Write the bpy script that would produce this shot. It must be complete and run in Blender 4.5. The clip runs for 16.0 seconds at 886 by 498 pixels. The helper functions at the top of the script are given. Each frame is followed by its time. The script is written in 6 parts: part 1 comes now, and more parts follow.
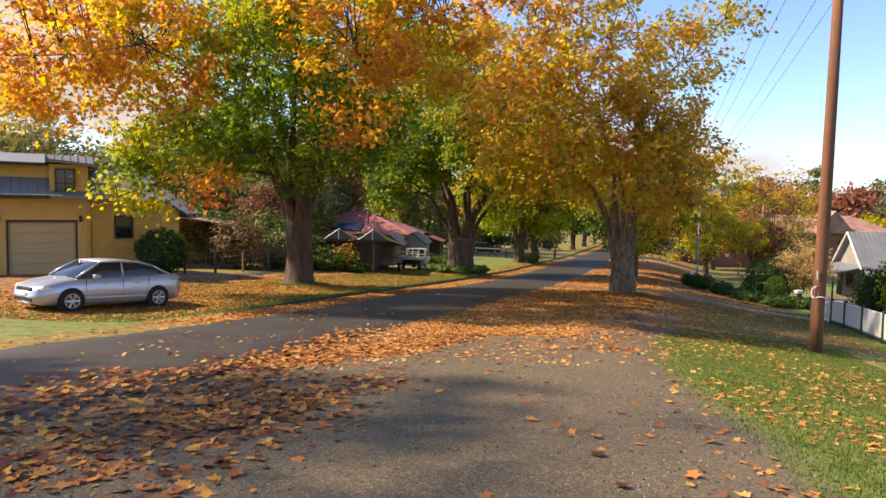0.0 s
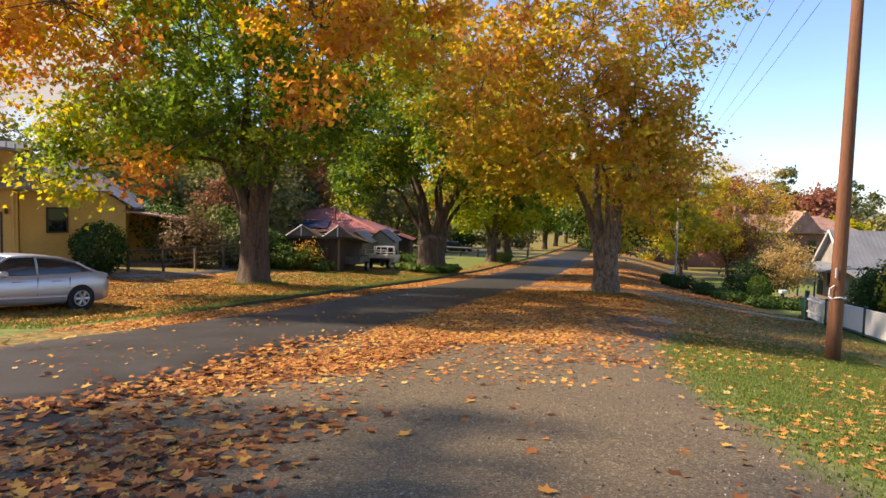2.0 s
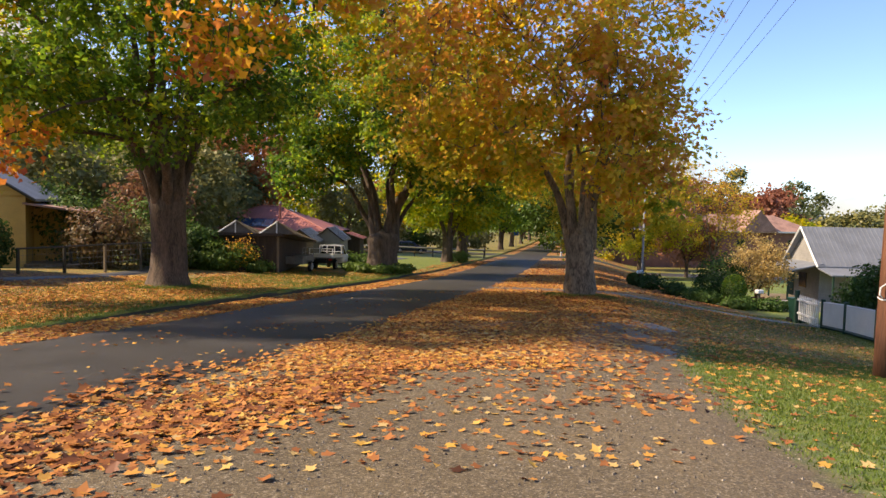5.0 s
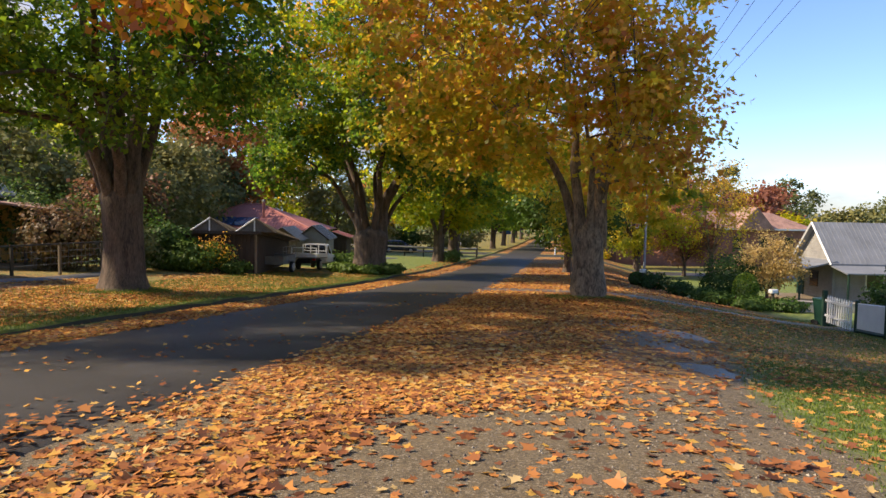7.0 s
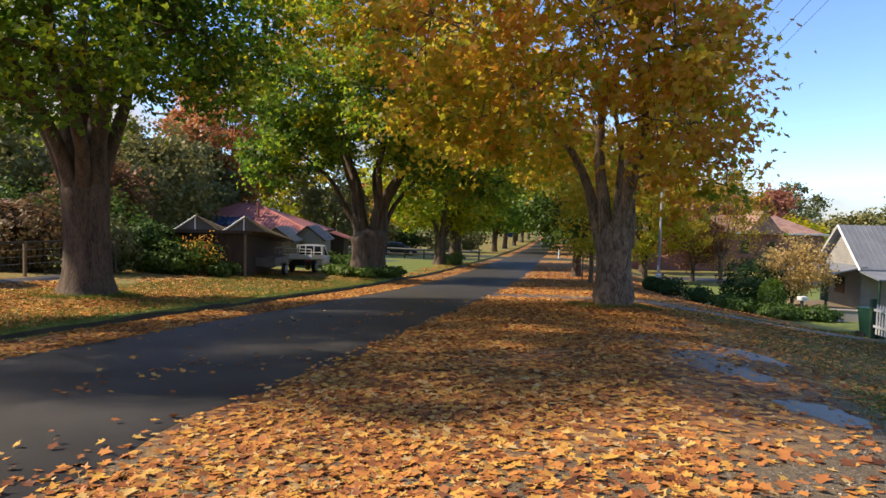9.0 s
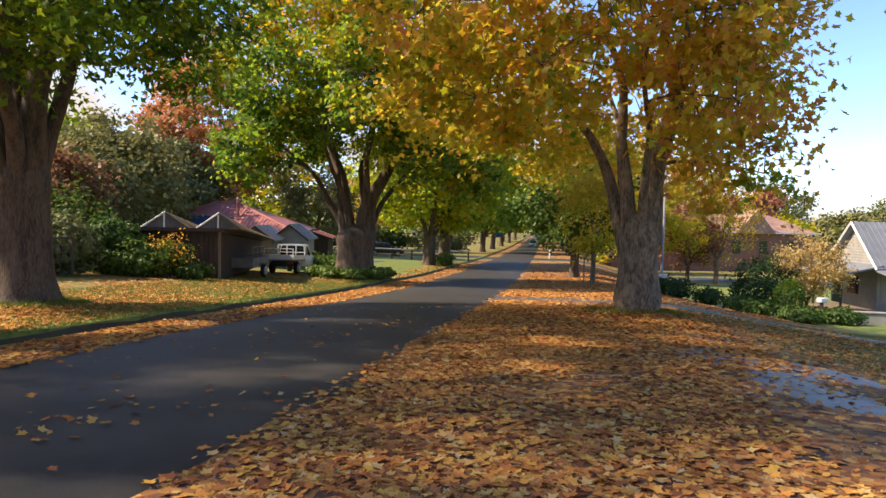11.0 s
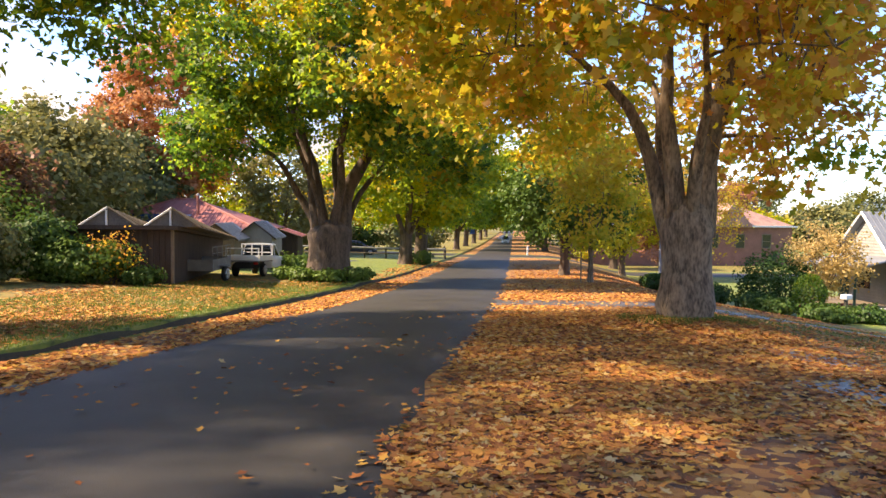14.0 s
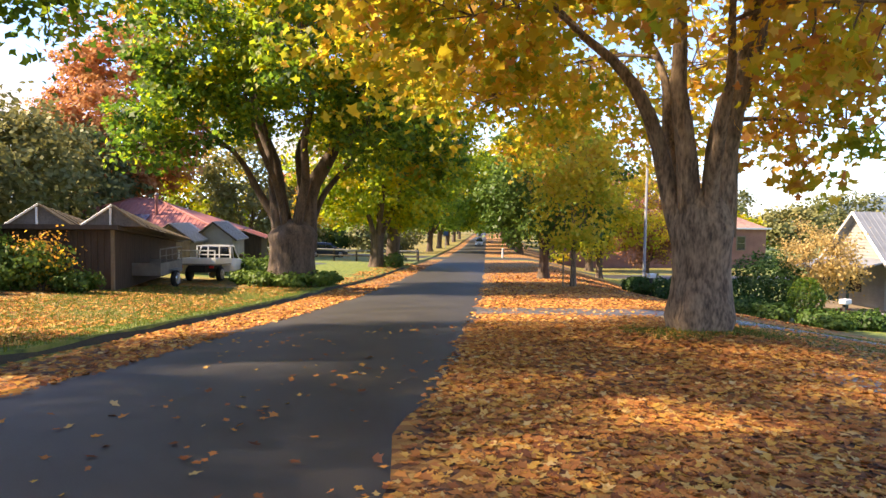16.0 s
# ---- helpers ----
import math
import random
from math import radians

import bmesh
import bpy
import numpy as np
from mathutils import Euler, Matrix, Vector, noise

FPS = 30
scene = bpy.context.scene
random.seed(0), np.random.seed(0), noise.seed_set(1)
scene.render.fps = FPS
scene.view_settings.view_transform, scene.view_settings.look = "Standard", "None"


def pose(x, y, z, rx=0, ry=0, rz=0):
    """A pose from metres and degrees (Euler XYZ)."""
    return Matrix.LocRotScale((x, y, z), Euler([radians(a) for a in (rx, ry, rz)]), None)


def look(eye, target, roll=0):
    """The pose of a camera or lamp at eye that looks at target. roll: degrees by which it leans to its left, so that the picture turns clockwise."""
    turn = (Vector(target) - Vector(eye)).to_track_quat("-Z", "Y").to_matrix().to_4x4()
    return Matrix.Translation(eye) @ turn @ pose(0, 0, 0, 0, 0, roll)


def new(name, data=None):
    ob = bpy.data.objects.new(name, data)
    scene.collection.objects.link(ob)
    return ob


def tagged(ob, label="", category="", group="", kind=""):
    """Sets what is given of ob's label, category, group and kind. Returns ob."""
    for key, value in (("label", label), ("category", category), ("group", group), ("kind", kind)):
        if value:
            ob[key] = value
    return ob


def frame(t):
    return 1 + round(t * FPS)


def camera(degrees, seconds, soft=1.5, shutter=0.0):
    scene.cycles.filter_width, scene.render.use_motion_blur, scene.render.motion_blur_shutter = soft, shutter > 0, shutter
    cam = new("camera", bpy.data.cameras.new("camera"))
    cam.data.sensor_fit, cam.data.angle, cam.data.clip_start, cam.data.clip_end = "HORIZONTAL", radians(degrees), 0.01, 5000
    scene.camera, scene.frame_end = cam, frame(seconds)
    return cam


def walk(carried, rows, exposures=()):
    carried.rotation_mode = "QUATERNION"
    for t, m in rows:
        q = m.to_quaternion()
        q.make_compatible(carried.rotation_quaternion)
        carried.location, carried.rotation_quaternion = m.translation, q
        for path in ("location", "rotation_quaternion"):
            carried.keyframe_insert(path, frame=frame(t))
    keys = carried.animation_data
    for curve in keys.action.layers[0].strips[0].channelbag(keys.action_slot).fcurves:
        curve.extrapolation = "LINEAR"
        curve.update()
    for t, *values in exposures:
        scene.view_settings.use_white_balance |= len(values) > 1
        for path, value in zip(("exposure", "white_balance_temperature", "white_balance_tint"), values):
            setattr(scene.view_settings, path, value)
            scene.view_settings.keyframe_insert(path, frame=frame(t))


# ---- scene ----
cam = camera(66.0, 16.0)
METRES, EYE, TILT, LEAN, TURN = 20.548, 1.5, 0.0, 0.0, 0.0
ROWS = [
    (0.0, 0.0, 0.0, 0.0, 0.06, -3.6, -0.95),
    (0.5, -0.0018, 0.0293, -0.0034, -0.58, -3.54, -1.1),
    (1.0, -0.0014, 0.0602, -0.007, -1.3, -3.48, -1.16),
    (1.5, -0.0011, 0.0907, -0.0109, -1.93, -3.67, -1.11),
    (2.0, 0.0016, 0.1233, -0.0157, -2.42, -3.53, -1.22),
    (2.5, 0.0016, 0.154, -0.0191, -2.79, -3.18, -1.27),
    (3.0, 0.0046, 0.1857, -0.0217, -3.46, -2.95, -1.27),
    (3.5, 0.0055, 0.2175, -0.0261, -4.18, -2.96, -1.31),
    (4.0, 0.0092, 0.2498, -0.0305, -5.03, -3.04, -1.22),
    (4.5, 0.0109, 0.2821, -0.0342, -5.67, -3.19, -1.25),
    (5.0, 0.0149, 0.3146, -0.0381, -6.3, -3.29, -1.28),
    (7.5, 0.0273, 0.4794, -0.0514, -7.19, -3.3, -1.09),
    (8.0, 0.0277, 0.5108, -0.0535, -7.28, -3.34, -1.22),
    (8.5, 0.0296, 0.5421, -0.0562, -7.36, -3.21, -1.31),
    (9.0, 0.0294, 0.5725, -0.0595, -7.21, -3.04, -1.39),
    (11.5, 0.0262, 0.7363, -0.0726, -8.92, -2.86, -1.12),
    (12.0, 0.0259, 0.768, -0.0735, -9.24, -2.72, -0.92),
    (12.5, 0.0234, 0.7979, -0.075, -9.63, -2.73, -0.92),
    (13.0, 0.02, 0.8274, -0.0774, -10.29, -2.8, -0.74),
    (13.5, 0.015, 0.8547, -0.0801, -10.78, -2.85, -0.71),
    (14.0, 0.0148, 0.8807, -0.0818, -11.26, -3.06, -0.68),
    (14.5, 0.0178, 0.908, -0.0832, -11.76, -3.13, -0.69),
    (15.0, 0.0211, 0.935, -0.0837, -12.29, -3.06, -0.78),
    (15.5, 0.0297, 0.9625, -0.0857, -13.03, -2.89, -0.77),
    (16.0, 0.0361, 0.991, -0.0884, -13.54, -2.84, -0.76),
]
walk(cam, [(t, pose(0, 0, EYE, TILT, LEAN, TURN) @ pose(METRES * x, METRES * y, METRES * z, 90 + pitch, roll, yaw)) for t, x, y, z, yaw, pitch, roll in ROWS],
     exposures=((0.0, 1.04, 8050, 19), (5.0, 0.92, 7850, 18), (9.0, 0.76, 7150, 16), (12.5, 1.55, 7800, 19), (14.5, 1.7, 7950, 20), (16.0, 1.78, 8000, 20)))

# ---- light ----
SUN_EL, SUN_AZ = 40.0, -84.0     # degrees; azimuth from +y towards +x
world = bpy.data.worlds.new("sky")
scene.world = world
world.use_nodes = True
wn, wl = world.node_tree.nodes, world.node_tree.links
sky = wn.new("ShaderNodeTexSky")
sky.sky_type, sky.sun_disc = "NISHITA", False
sky.sun_elevation, sky.sun_rotation = radians(SUN_EL), radians(SUN_AZ)
sky.air_density, sky.dust_density, sky.ozone_density = 0.8, 0.1, 4.0
bgnd = wn["Background"]
bgnd.inputs["Strength"].default_value = 0.19
tc = wn.new("ShaderNodeTexCoord")
mp = wn.new("ShaderNodeMapping")
mp.inputs["Scale"].default_value = (1.0, 1.0, 2.6)
mp.inputs["Location"].default_value = (0.35, 0.1, 0.1)
cn = wn.new("ShaderNodeTexNoise")
cn.inputs["Scale"].default_value, cn.inputs["Detail"].default_value, cn.inputs["Roughness"].default_value = 1.7, 7.0, 0.5
cr = wn.new("ShaderNodeValToRGB")
cr.color_ramp.elements[0].position, cr.color_ramp.elements[1].position = 0.56, 0.66
mixc = wn.new("ShaderNodeMix")
mixc.data_type = "RGBA"
cn2, cr2 = wn.new("ShaderNodeTexNoise"), wn.new("ShaderNodeValToRGB")
cn2.inputs["Scale"].default_value, cn2.inputs["Detail"].default_value = 4.5, 6.0
cr2.color_ramp.elements[0].position, cr2.color_ramp.elements[1].position = 0.35, 0.62
cr2.color_ramp.elements[0].color, cr2.color_ramp.elements[1].color = (1.6, 1.68, 1.8, 1), (2.1, 2.13, 2.18, 1)
wl.new(mp.outputs["Vector"], cn2.inputs["Vector"])
wl.new(cn2.outputs["Fac"], cr2.inputs["Fac"])
wl.new(cr2.outputs["Color"], mixc.inputs[7])
wl.new(tc.outputs["Generated"], mp.inputs["Vector"])
wl.new(mp.outputs["Vector"], cn.inputs["Vector"])
sepd, low_sky, addc = wn.new("ShaderNodeSeparateXYZ"), wn.new("ShaderNodeMapRange"), wn.new("ShaderNodeMath")
low_sky.inputs["From Min"].default_value, low_sky.inputs["From Max"].default_value = 0.24, 0.02
low_sky.inputs["To Min"].default_value, low_sky.inputs["To Max"].default_value = 0.0, 0.10
wl.new(tc.outputs["Generated"], sepd.inputs[0])
wl.new(sepd.outputs["Z"], low_sky.inputs["Value"])
wl.new(cn.outputs["Fac"], addc.inputs[0])
wl.new(low_sky.outputs["Result"], addc.inputs[1])
wl.new(addc.outputs[0], cr.inputs["Fac"])
wl.new(cr.outputs["Color"], mixc.inputs[0])
tint = wn.new("ShaderNodeMix")
tint.data_type, tint.blend_type = "RGBA", "MULTIPLY"
tint.inputs[0].default_value, tint.inputs[7].default_value = 1.0, (0.64, 0.76, 0.90, 1)
wl.new(sky.outputs["Color"], tint.inputs[6])
wl.new(tint.outputs[2], mixc.inputs[6])
wl.new(mixc.outputs[2], bgnd.inputs["Color"])
sun = new("sun", bpy.data.lights.new("sun", "SUN"))
sun.data.energy, sun.data.angle, sun.data.color = 4.5, radians(2.0), (1.0, 0.9, 0.74)
_az, _el = radians(SUN_AZ), radians(SUN_EL)
SUN_DIR = Vector((math.sin(_az) * math.cos(_el), math.cos(_az) * math.cos(_el), math.sin(_el)))
sun.matrix_world = look(SUN_DIR * 60, (0, 0, 0))

# ---- materials ----
def mat(name, base=(0.5, 0.5, 0.5), rough=0.7, metal=0.0, var=0.25, scale=3.0, fine=40.0, bump=0.15, second=None, stretch=(1, 1, 1), spec=0.4, soft=0.18):
    """A worn surface: base colour broken up at two scales, with fine relief."""
    m = bpy.data.materials.new(name)
    m.use_nodes = True
    n, l = m.node_tree.nodes, m.node_tree.links
    b = n["Principled BSDF"]
    b.inputs["Roughness"].default_value, b.inputs["Metallic"].default_value = rough, metal
    b.inputs["Specular IOR Level"].default_value = spec
    co = n.new("ShaderNodeTexCoord")
    ma = n.new("ShaderNodeMapping")
    ma.inputs["Scale"].default_value = stretch
    l.new(co.outputs["Object"], ma.inputs["Vector"])
    big, small = n.new("ShaderNodeTexNoise"), n.new("ShaderNodeTexNoise")
    big.inputs["Scale"].default_value, big.inputs["Detail"].default_value = scale, 6
    small.inputs["Scale"].default_value, small.inputs["Detail"].default_value = fine, 4
    for t in (big, small):
        l.new(ma.outputs["Vector"], t.inputs["Vector"])
    add = n.new("ShaderNodeMath")
    add.operation = "ADD"
    l.new(big.outputs["Fac"], add.inputs[0])
    l.new(small.outputs["Fac"], add.inputs[1])
    ramp = n.new("ShaderNodeValToRGB")
    e = ramp.color_ramp.elements
    dark = second or tuple(c * (1 - var) for c in base)
    e[0].position, e[1].position = 0.5 - soft, 0.5 + soft
    e[0].color = (*dark, 1)
    e[1].color = (*[min(1, c * (1 + var * 0.6)) for c in base], 1)
    half = n.new("ShaderNodeMath")
    half.operation = "MULTIPLY"
    half.inputs[1].default_value = 0.5
    l.new(add.outputs[0], half.inputs[0])
    l.new(half.outputs[0], ramp.inputs["Fac"])
    l.new(ramp.outputs["Color"], b.inputs["Base Color"])
    if bump:
        bp = n.new("ShaderNodeBump")
        bp.inputs["Strength"].default_value, bp.inputs["Distance"].default_value = bump, 0.02
        l.new(half.outputs[0], bp.inputs["Height"])
        l.new(bp.outputs["Normal"], b.inputs["Normal"])
    return m


def glassy(name, tint, rough=0.05):
    m = bpy.data.materials.new(name)
    m.use_nodes = True
    b = m.node_tree.nodes["Principled BSDF"]
    b.inputs["Base Color"].default_value = (*tint, 1)
    b.inputs["Roughness"].default_value = rough
    b.inputs["Specular IOR Level"].default_value = 0.8
    return m


def leaf_mat(name, stops, trans=0.66, rough=0.5, gloss=0.022):
    """Foliage coloured by each leaf's own hue value, with light shining through."""
    m = bpy.data.materials.new(name)
    m.use_nodes = True
    n, l = m.node_tree.nodes, m.node_tree.links
    n.remove(n["Principled BSDF"])
    at = n.new("ShaderNodeAttribute")
    at.attribute_name = "hue"
    ramp = n.new("ShaderNodeValToRGB")
    e = ramp.color_ramp.elements
    while len(e) < len(stops):
        e.new(0.5)
    for k, (p, c) in enumerate(stops):
        e[k].position, e[k].color = p, (*c, 1)
    l.new(at.outputs["Fac"], ramp.inputs["Fac"])
    dif, tr, gl = n.new("ShaderNodeBsdfDiffuse"), n.new("ShaderNodeBsdfTranslucent"), n.new("ShaderNodeBsdfGlossy")
    gl.inputs["Roughness"].default_value = rough
    mx, mg = n.new("ShaderNodeMixShader"), n.new("ShaderNodeMixShader")
    mx.inputs[0].default_value, mg.inputs[0].default_value = trans, gloss
    l.new(ramp.outputs["Color"], dif.inputs["Color"])
    l.new(ramp.outputs["Color"], tr.inputs["Color"])
    l.new(dif.outputs[0], mx.inputs[1])
    l.new(tr.outputs[0], mx.inputs[2])
    l.new(mx.outputs[0], mg.inputs[1])
    l.new(gl.outputs[0], mg.inputs[2])
    l.new(mg.outputs[0], n["Material Output"].inputs["Surface"])
    return m


AUTUMN = [(0.0, (0.055, 0.13, 0.018)), (0.2, (0.145, 0.265, 0.024)), (0.38, (0.34, 0.42, 0.028)), (0.52, (0.56, 0.46, 0.010)), (0.64, (0.70, 0.43, 0.030)),
          (0.77, (0.70, 0.31, 0.045)), (0.9, (0.58, 0.18, 0.045)), (1.0, (0.42, 0.085, 0.025))]
PLANE = [(0.0, (0.17, 0.27, 0.022)), (0.25, (0.39, 0.40, 0.03)), (0.5, (0.68, 0.48, 0.042)), (0.75, (0.70, 0.33, 0.058)), (1.0, (0.50, 0.17, 0.05))]
LITTER = [(0.0, (0.075, 0.030, 0.016)), (0.2, (0.20, 0.070, 0.030)), (0.42, (0.37, 0.14, 0.046)), (0.62, (0.52, 0.215, 0.055)), (0.8, (0.58, 0.33, 0.065)), (1.0, (0.54, 0.38, 0.17))]
M_MAPLE = leaf_mat("maple_leaves", AUTUMN, 0.72)
M_PLANE = leaf_mat("plane_leaves", PLANE, 0.74)
M_LITTER = leaf_mat("fallen_leaf", LITTER, 0.10, 0.55, 0.025)
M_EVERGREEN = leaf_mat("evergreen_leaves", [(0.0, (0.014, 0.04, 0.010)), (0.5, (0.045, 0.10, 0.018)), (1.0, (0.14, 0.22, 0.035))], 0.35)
M_GUM = leaf_mat("gum_leaves", [(0.0, (0.05, 0.07, 0.03)), (0.5, (0.12, 0.15, 0.06)), (1.0, (0.24, 0.22, 0.07))], 0.3)
M_RUSSET = leaf_mat("russet_leaves", [(0.0, (0.12, 0.10, 0.04)), (0.5, (0.26, 0.13, 0.065)), (1.0, (0.38, 0.15, 0.09))], 0.4)
M_PEACH = leaf_mat("pale_yellow_leaves", [(0.0, (0.30, 0.21, 0.06)), (0.5, (0.52, 0.36, 0.12)), (1.0, (0.60, 0.44, 0.20))], 0.5)
M_SALMON = leaf_mat("salmon_leaves", [(0.0, (0.52, 0.36, 0.08)), (0.5, (0.56, 0.27, 0.10)), (1.0, (0.52, 0.17, 0.09))], 0.5)
M_GRASS = leaf_mat("grass_blades", [(0.0, (0.07, 0.11, 0.018)), (0.6, (0.145, 0.21, 0.03)), (1.0, (0.31, 0.28, 0.08))], 0.35)
M_BARK = mat("dark_bark", (0.105, 0.076, 0.054), 0.95, var=0.6, scale=2.0, fine=14, bump=1.0, stretch=(3, 3, 0.5), soft=0.11)
M_BARKP = mat("mottled_bark", (0.235, 0.17, 0.11), 0.9, second=(0.062, 0.043, 0.028), scale=4.5, fine=15, bump=1.0, stretch=(1.6, 1.6, 0.5), soft=0.12)
M_ASPHALT = mat("asphalt", (0.050, 0.047, 0.043), 0.56, var=0.5, scale=0.9, fine=110, bump=0.5, spec=0.3)
M_PAVE = mat("wet_concrete", (0.085, 0.084, 0.084), 0.5, var=0.4, scale=1.2, fine=50, bump=0.2)
# kerb stone darkened: the thin shadow along its face is in the colour
M_KERB = mat("stone_kerb_shadowed", (0.05, 0.045, 0.03), 0.9, var=0.5, scale=2, fine=30, bump=0.4)
M_YELLOW = mat("yellow_weatherboard", (0.62, 0.42, 0.13), 0.7, var=0.18, scale=1.5, fine=30)
M_CREAM = mat("cream_door", (0.50, 0.40, 0.22), 0.6, var=0.1, scale=1.0, fine=30, bump=0.05)
M_TRIM = mat("dark_green_trim", (0.045, 0.04, 0.03), 0.6, var=0.3)
M_TIN = mat("grey_corrugated_iron", (0.20, 0.215, 0.23), 0.6, 0.1, var=0.3, scale=0.8, fine=20)
M_RUST = mat("rusty_iron", (0.36, 0.21, 0.16), 0.75, 0.1, var=0.5, scale=1.0, fine=14)
M_REDROOF = mat("red_iron_roof", (0.40, 0.15, 0.125), 0.6, var=0.3, scale=0.8, fine=20)
M_SHED = mat("dark_stained_boards", (0.060, 0.042, 0.030), 0.85, var=0.5, scale=2, fine=20, stretch=(4, 4, 0.5))
M_OLDWOOD = mat("weathered_boards", (0.20, 0.155, 0.10), 0.85, var=0.5, scale=2, fine=20, stretch=(4, 4, 0.5))
M_WHITE = mat("white_paint", (0.74, 0.74, 0.70), 0.6, var=0.12, scale=2, fine=30)
M_WHITEBOARD = mat("old_white_boards", (0.31, 0.30, 0.27), 0.8, var=0.3, scale=1.5, fine=25)
M_SOLAR = glassy("solar_glass", (0.03, 0.06, 0.13), 0.12)
M_GLASS = glassy("dark_window_glass", (0.012, 0.016, 0.02))
M_CARPAINT = mat("silver_paint", (0.46, 0.49, 0.53), 0.28, 0.55, var=0.06, scale=1, fine=300, bump=0.0)
M_UTEPAINT = mat("white_car_paint", (0.68, 0.69, 0.68), 0.35, 0.0, var=0.12, scale=2, fine=60, bump=0.0)
M_DARKCAR = mat("dark_car_paint", (0.025, 0.03, 0.04), 0.3, 0.2, var=0.1, bump=0.0)
M_RUBBER = mat("tyre_rubber", (0.018, 0.018, 0.018), 0.85, var=0.3, scale=10, fine=80)
M_ALLOY = mat("alloy_rim", (0.5, 0.5, 0.5), 0.35, 0.8, var=0.1)
M_LAMPGLASS = glassy("lamp_glass", (0.7, 0.7, 0.68), 0.1)
M_REDGLASS = glassy("red_lamp_glass", (0.35, 0.02, 0.015), 0.15)
M_POLE = mat("pole_timber", (0.19, 0.078, 0.038), 0.8, var=0.55, scale=1.4, fine=16, bump=0.5, stretch=(5, 5, 0.25))
M_STEEL = mat("galvanised_steel", (0.20, 0.205, 0.205), 0.6, 0.2, var=0.2)
M_GREENPAINT = mat("dark_green_paint", (0.018, 0.055, 0.035), 0.6, var=0.3)
M_GREENBIN = mat("green_plastic", (0.012, 0.07, 0.04), 0.5, var=0.2)
M_BRICK = mat("red_brickwork", (0.24, 0.115, 0.085), 0.85, var=0.35, scale=0.8, fine=30)
M_WIRE = mat("black_cable", (0.03, 0.03, 0.03), 0.6, bump=0.0)
M_BLUESIGN = mat("blue_sign", (0.02, 0.10, 0.45), 0.5, bump=0.0)
M_WATER = mat("wet_mud", (0.045, 0.042, 0.042), 0.42, var=0.5, scale=3.0, fine=30, bump=0.5, spec=0.3)
M_PEBBLE = leaf_mat("gravel_stone", [(0.0, (0.06, 0.05, 0.04)), (0.6, (0.20, 0.17, 0.13)), (1.0, (0.40, 0.34, 0.25))], 0.02, 0.8, 0.01)
M_GREYWOOD = mat("silvered_boards", (0.13, 0.115, 0.10), 0.85, var=0.5, scale=2, fine=20)
M_REDWOOD = mat("red_stained_palings", (0.16, 0.05, 0.035), 0.8, var=0.4)
M_PALE = mat("grey_trailer_paint", (0.17, 0.17, 0.16), 0.7, var=0.4)
M_STONE = mat("grey_stone", (0.30, 0.28, 0.25), 0.9, var=0.35)

# ---- the lie of the land ----
PY = (-300, -60, -20, 0, 10, 20, 30, 40, 50, 60, 100, 160, 300, 600, 1500, 4000)
PZ = (9, 3.5, 1.7, 0, -0.98, -1.82, -2.42, -3.05, -3.6, -4.1, -5.5, -7.0, -9, -12, -14, -16)
RY = (-300, -60, 0, 6, 15, 24, 33, 43, 4000)
RX = (-70, -18, -5.3, -3.95, -1.75, 1.2, 4.3, 7.65, 7.65 + 0.31 * 3957)
KERB = -6.7


def sstep(a, b, x):
    t = np.clip((np.asarray(x, float) - a) / (b - a), 0, 1)
    return t * t * (3 - 2 * t)


def smooth_interp(y, px, py, w=2.5):
    y = np.asarray(y, float)
    return sum(np.interp(y + d, px, py) for d in (-w, -w / 2, 0, w / 2, w)) / 5


def edge(y):
    """x of the right edge of the tar at y."""
    return smooth_interp(y, RY, RX)


MOUNDS = [(8.3, 31.4, 2.2, 0.16), (-6.6, 31.2, 2.4, 0.16), (1.4, 50.0, 2.4, 0.15)]


def land(x, y, kerb=True):
    x, y = np.asarray(x, float), np.asarray(y, float)
    u = x - edge(y)
    amp = np.interp(y, (28, 42, 56, 120, 300), (1.0, 1.35, 2.0, 2.0, 0.6))
    z = smooth_interp(y, PY, PZ, 3) - amp * sstep(4.2, 15.5, u) + 0.5 * sstep(7, 20, -u) * np.interp(y, (60, 120), (1, 0.3))
    if kerb:
        z = z + 0.13 * sstep(19, 27, y) * (u < KERB - 0.01)
    for mx, my, r, hh in MOUNDS:
        z = z + hh * np.exp(-((x - mx) ** 2 + (y - my) ** 2) / r ** 2 * 1.5)
    return z


def gz(x, y):
    return float(land(x, y))


def along(u, y):
    return float(edge(y)) + u


# ---- building helpers ----
def link(name, bm, material, smooth=False):
    me = bpy.data.meshes.new(name)
    bm.normal_update()
    bm.to_mesh(me)
    bm.free()
    me.materials.append(material)
    if smooth:
        me.polygons.foreach_set("use_smooth", [True] * len(me.polygons))
    return new(name, me)


def part(name, bm, material, parent, label="", smooth=False):
    ob = link(name, bm, material, smooth)
    ob.parent = parent
    if label:
        ob["label"] = label
    return ob


def thing(name, label, category, x=0, y=0, z=0, turn=0, group="", kind=""):
    ob = new(name)
    ob.matrix_world = pose(x, y, z, 0, 0, turn)
    ob.empty_display_size = 0.2
    return tagged(ob, label, category, group, kind)


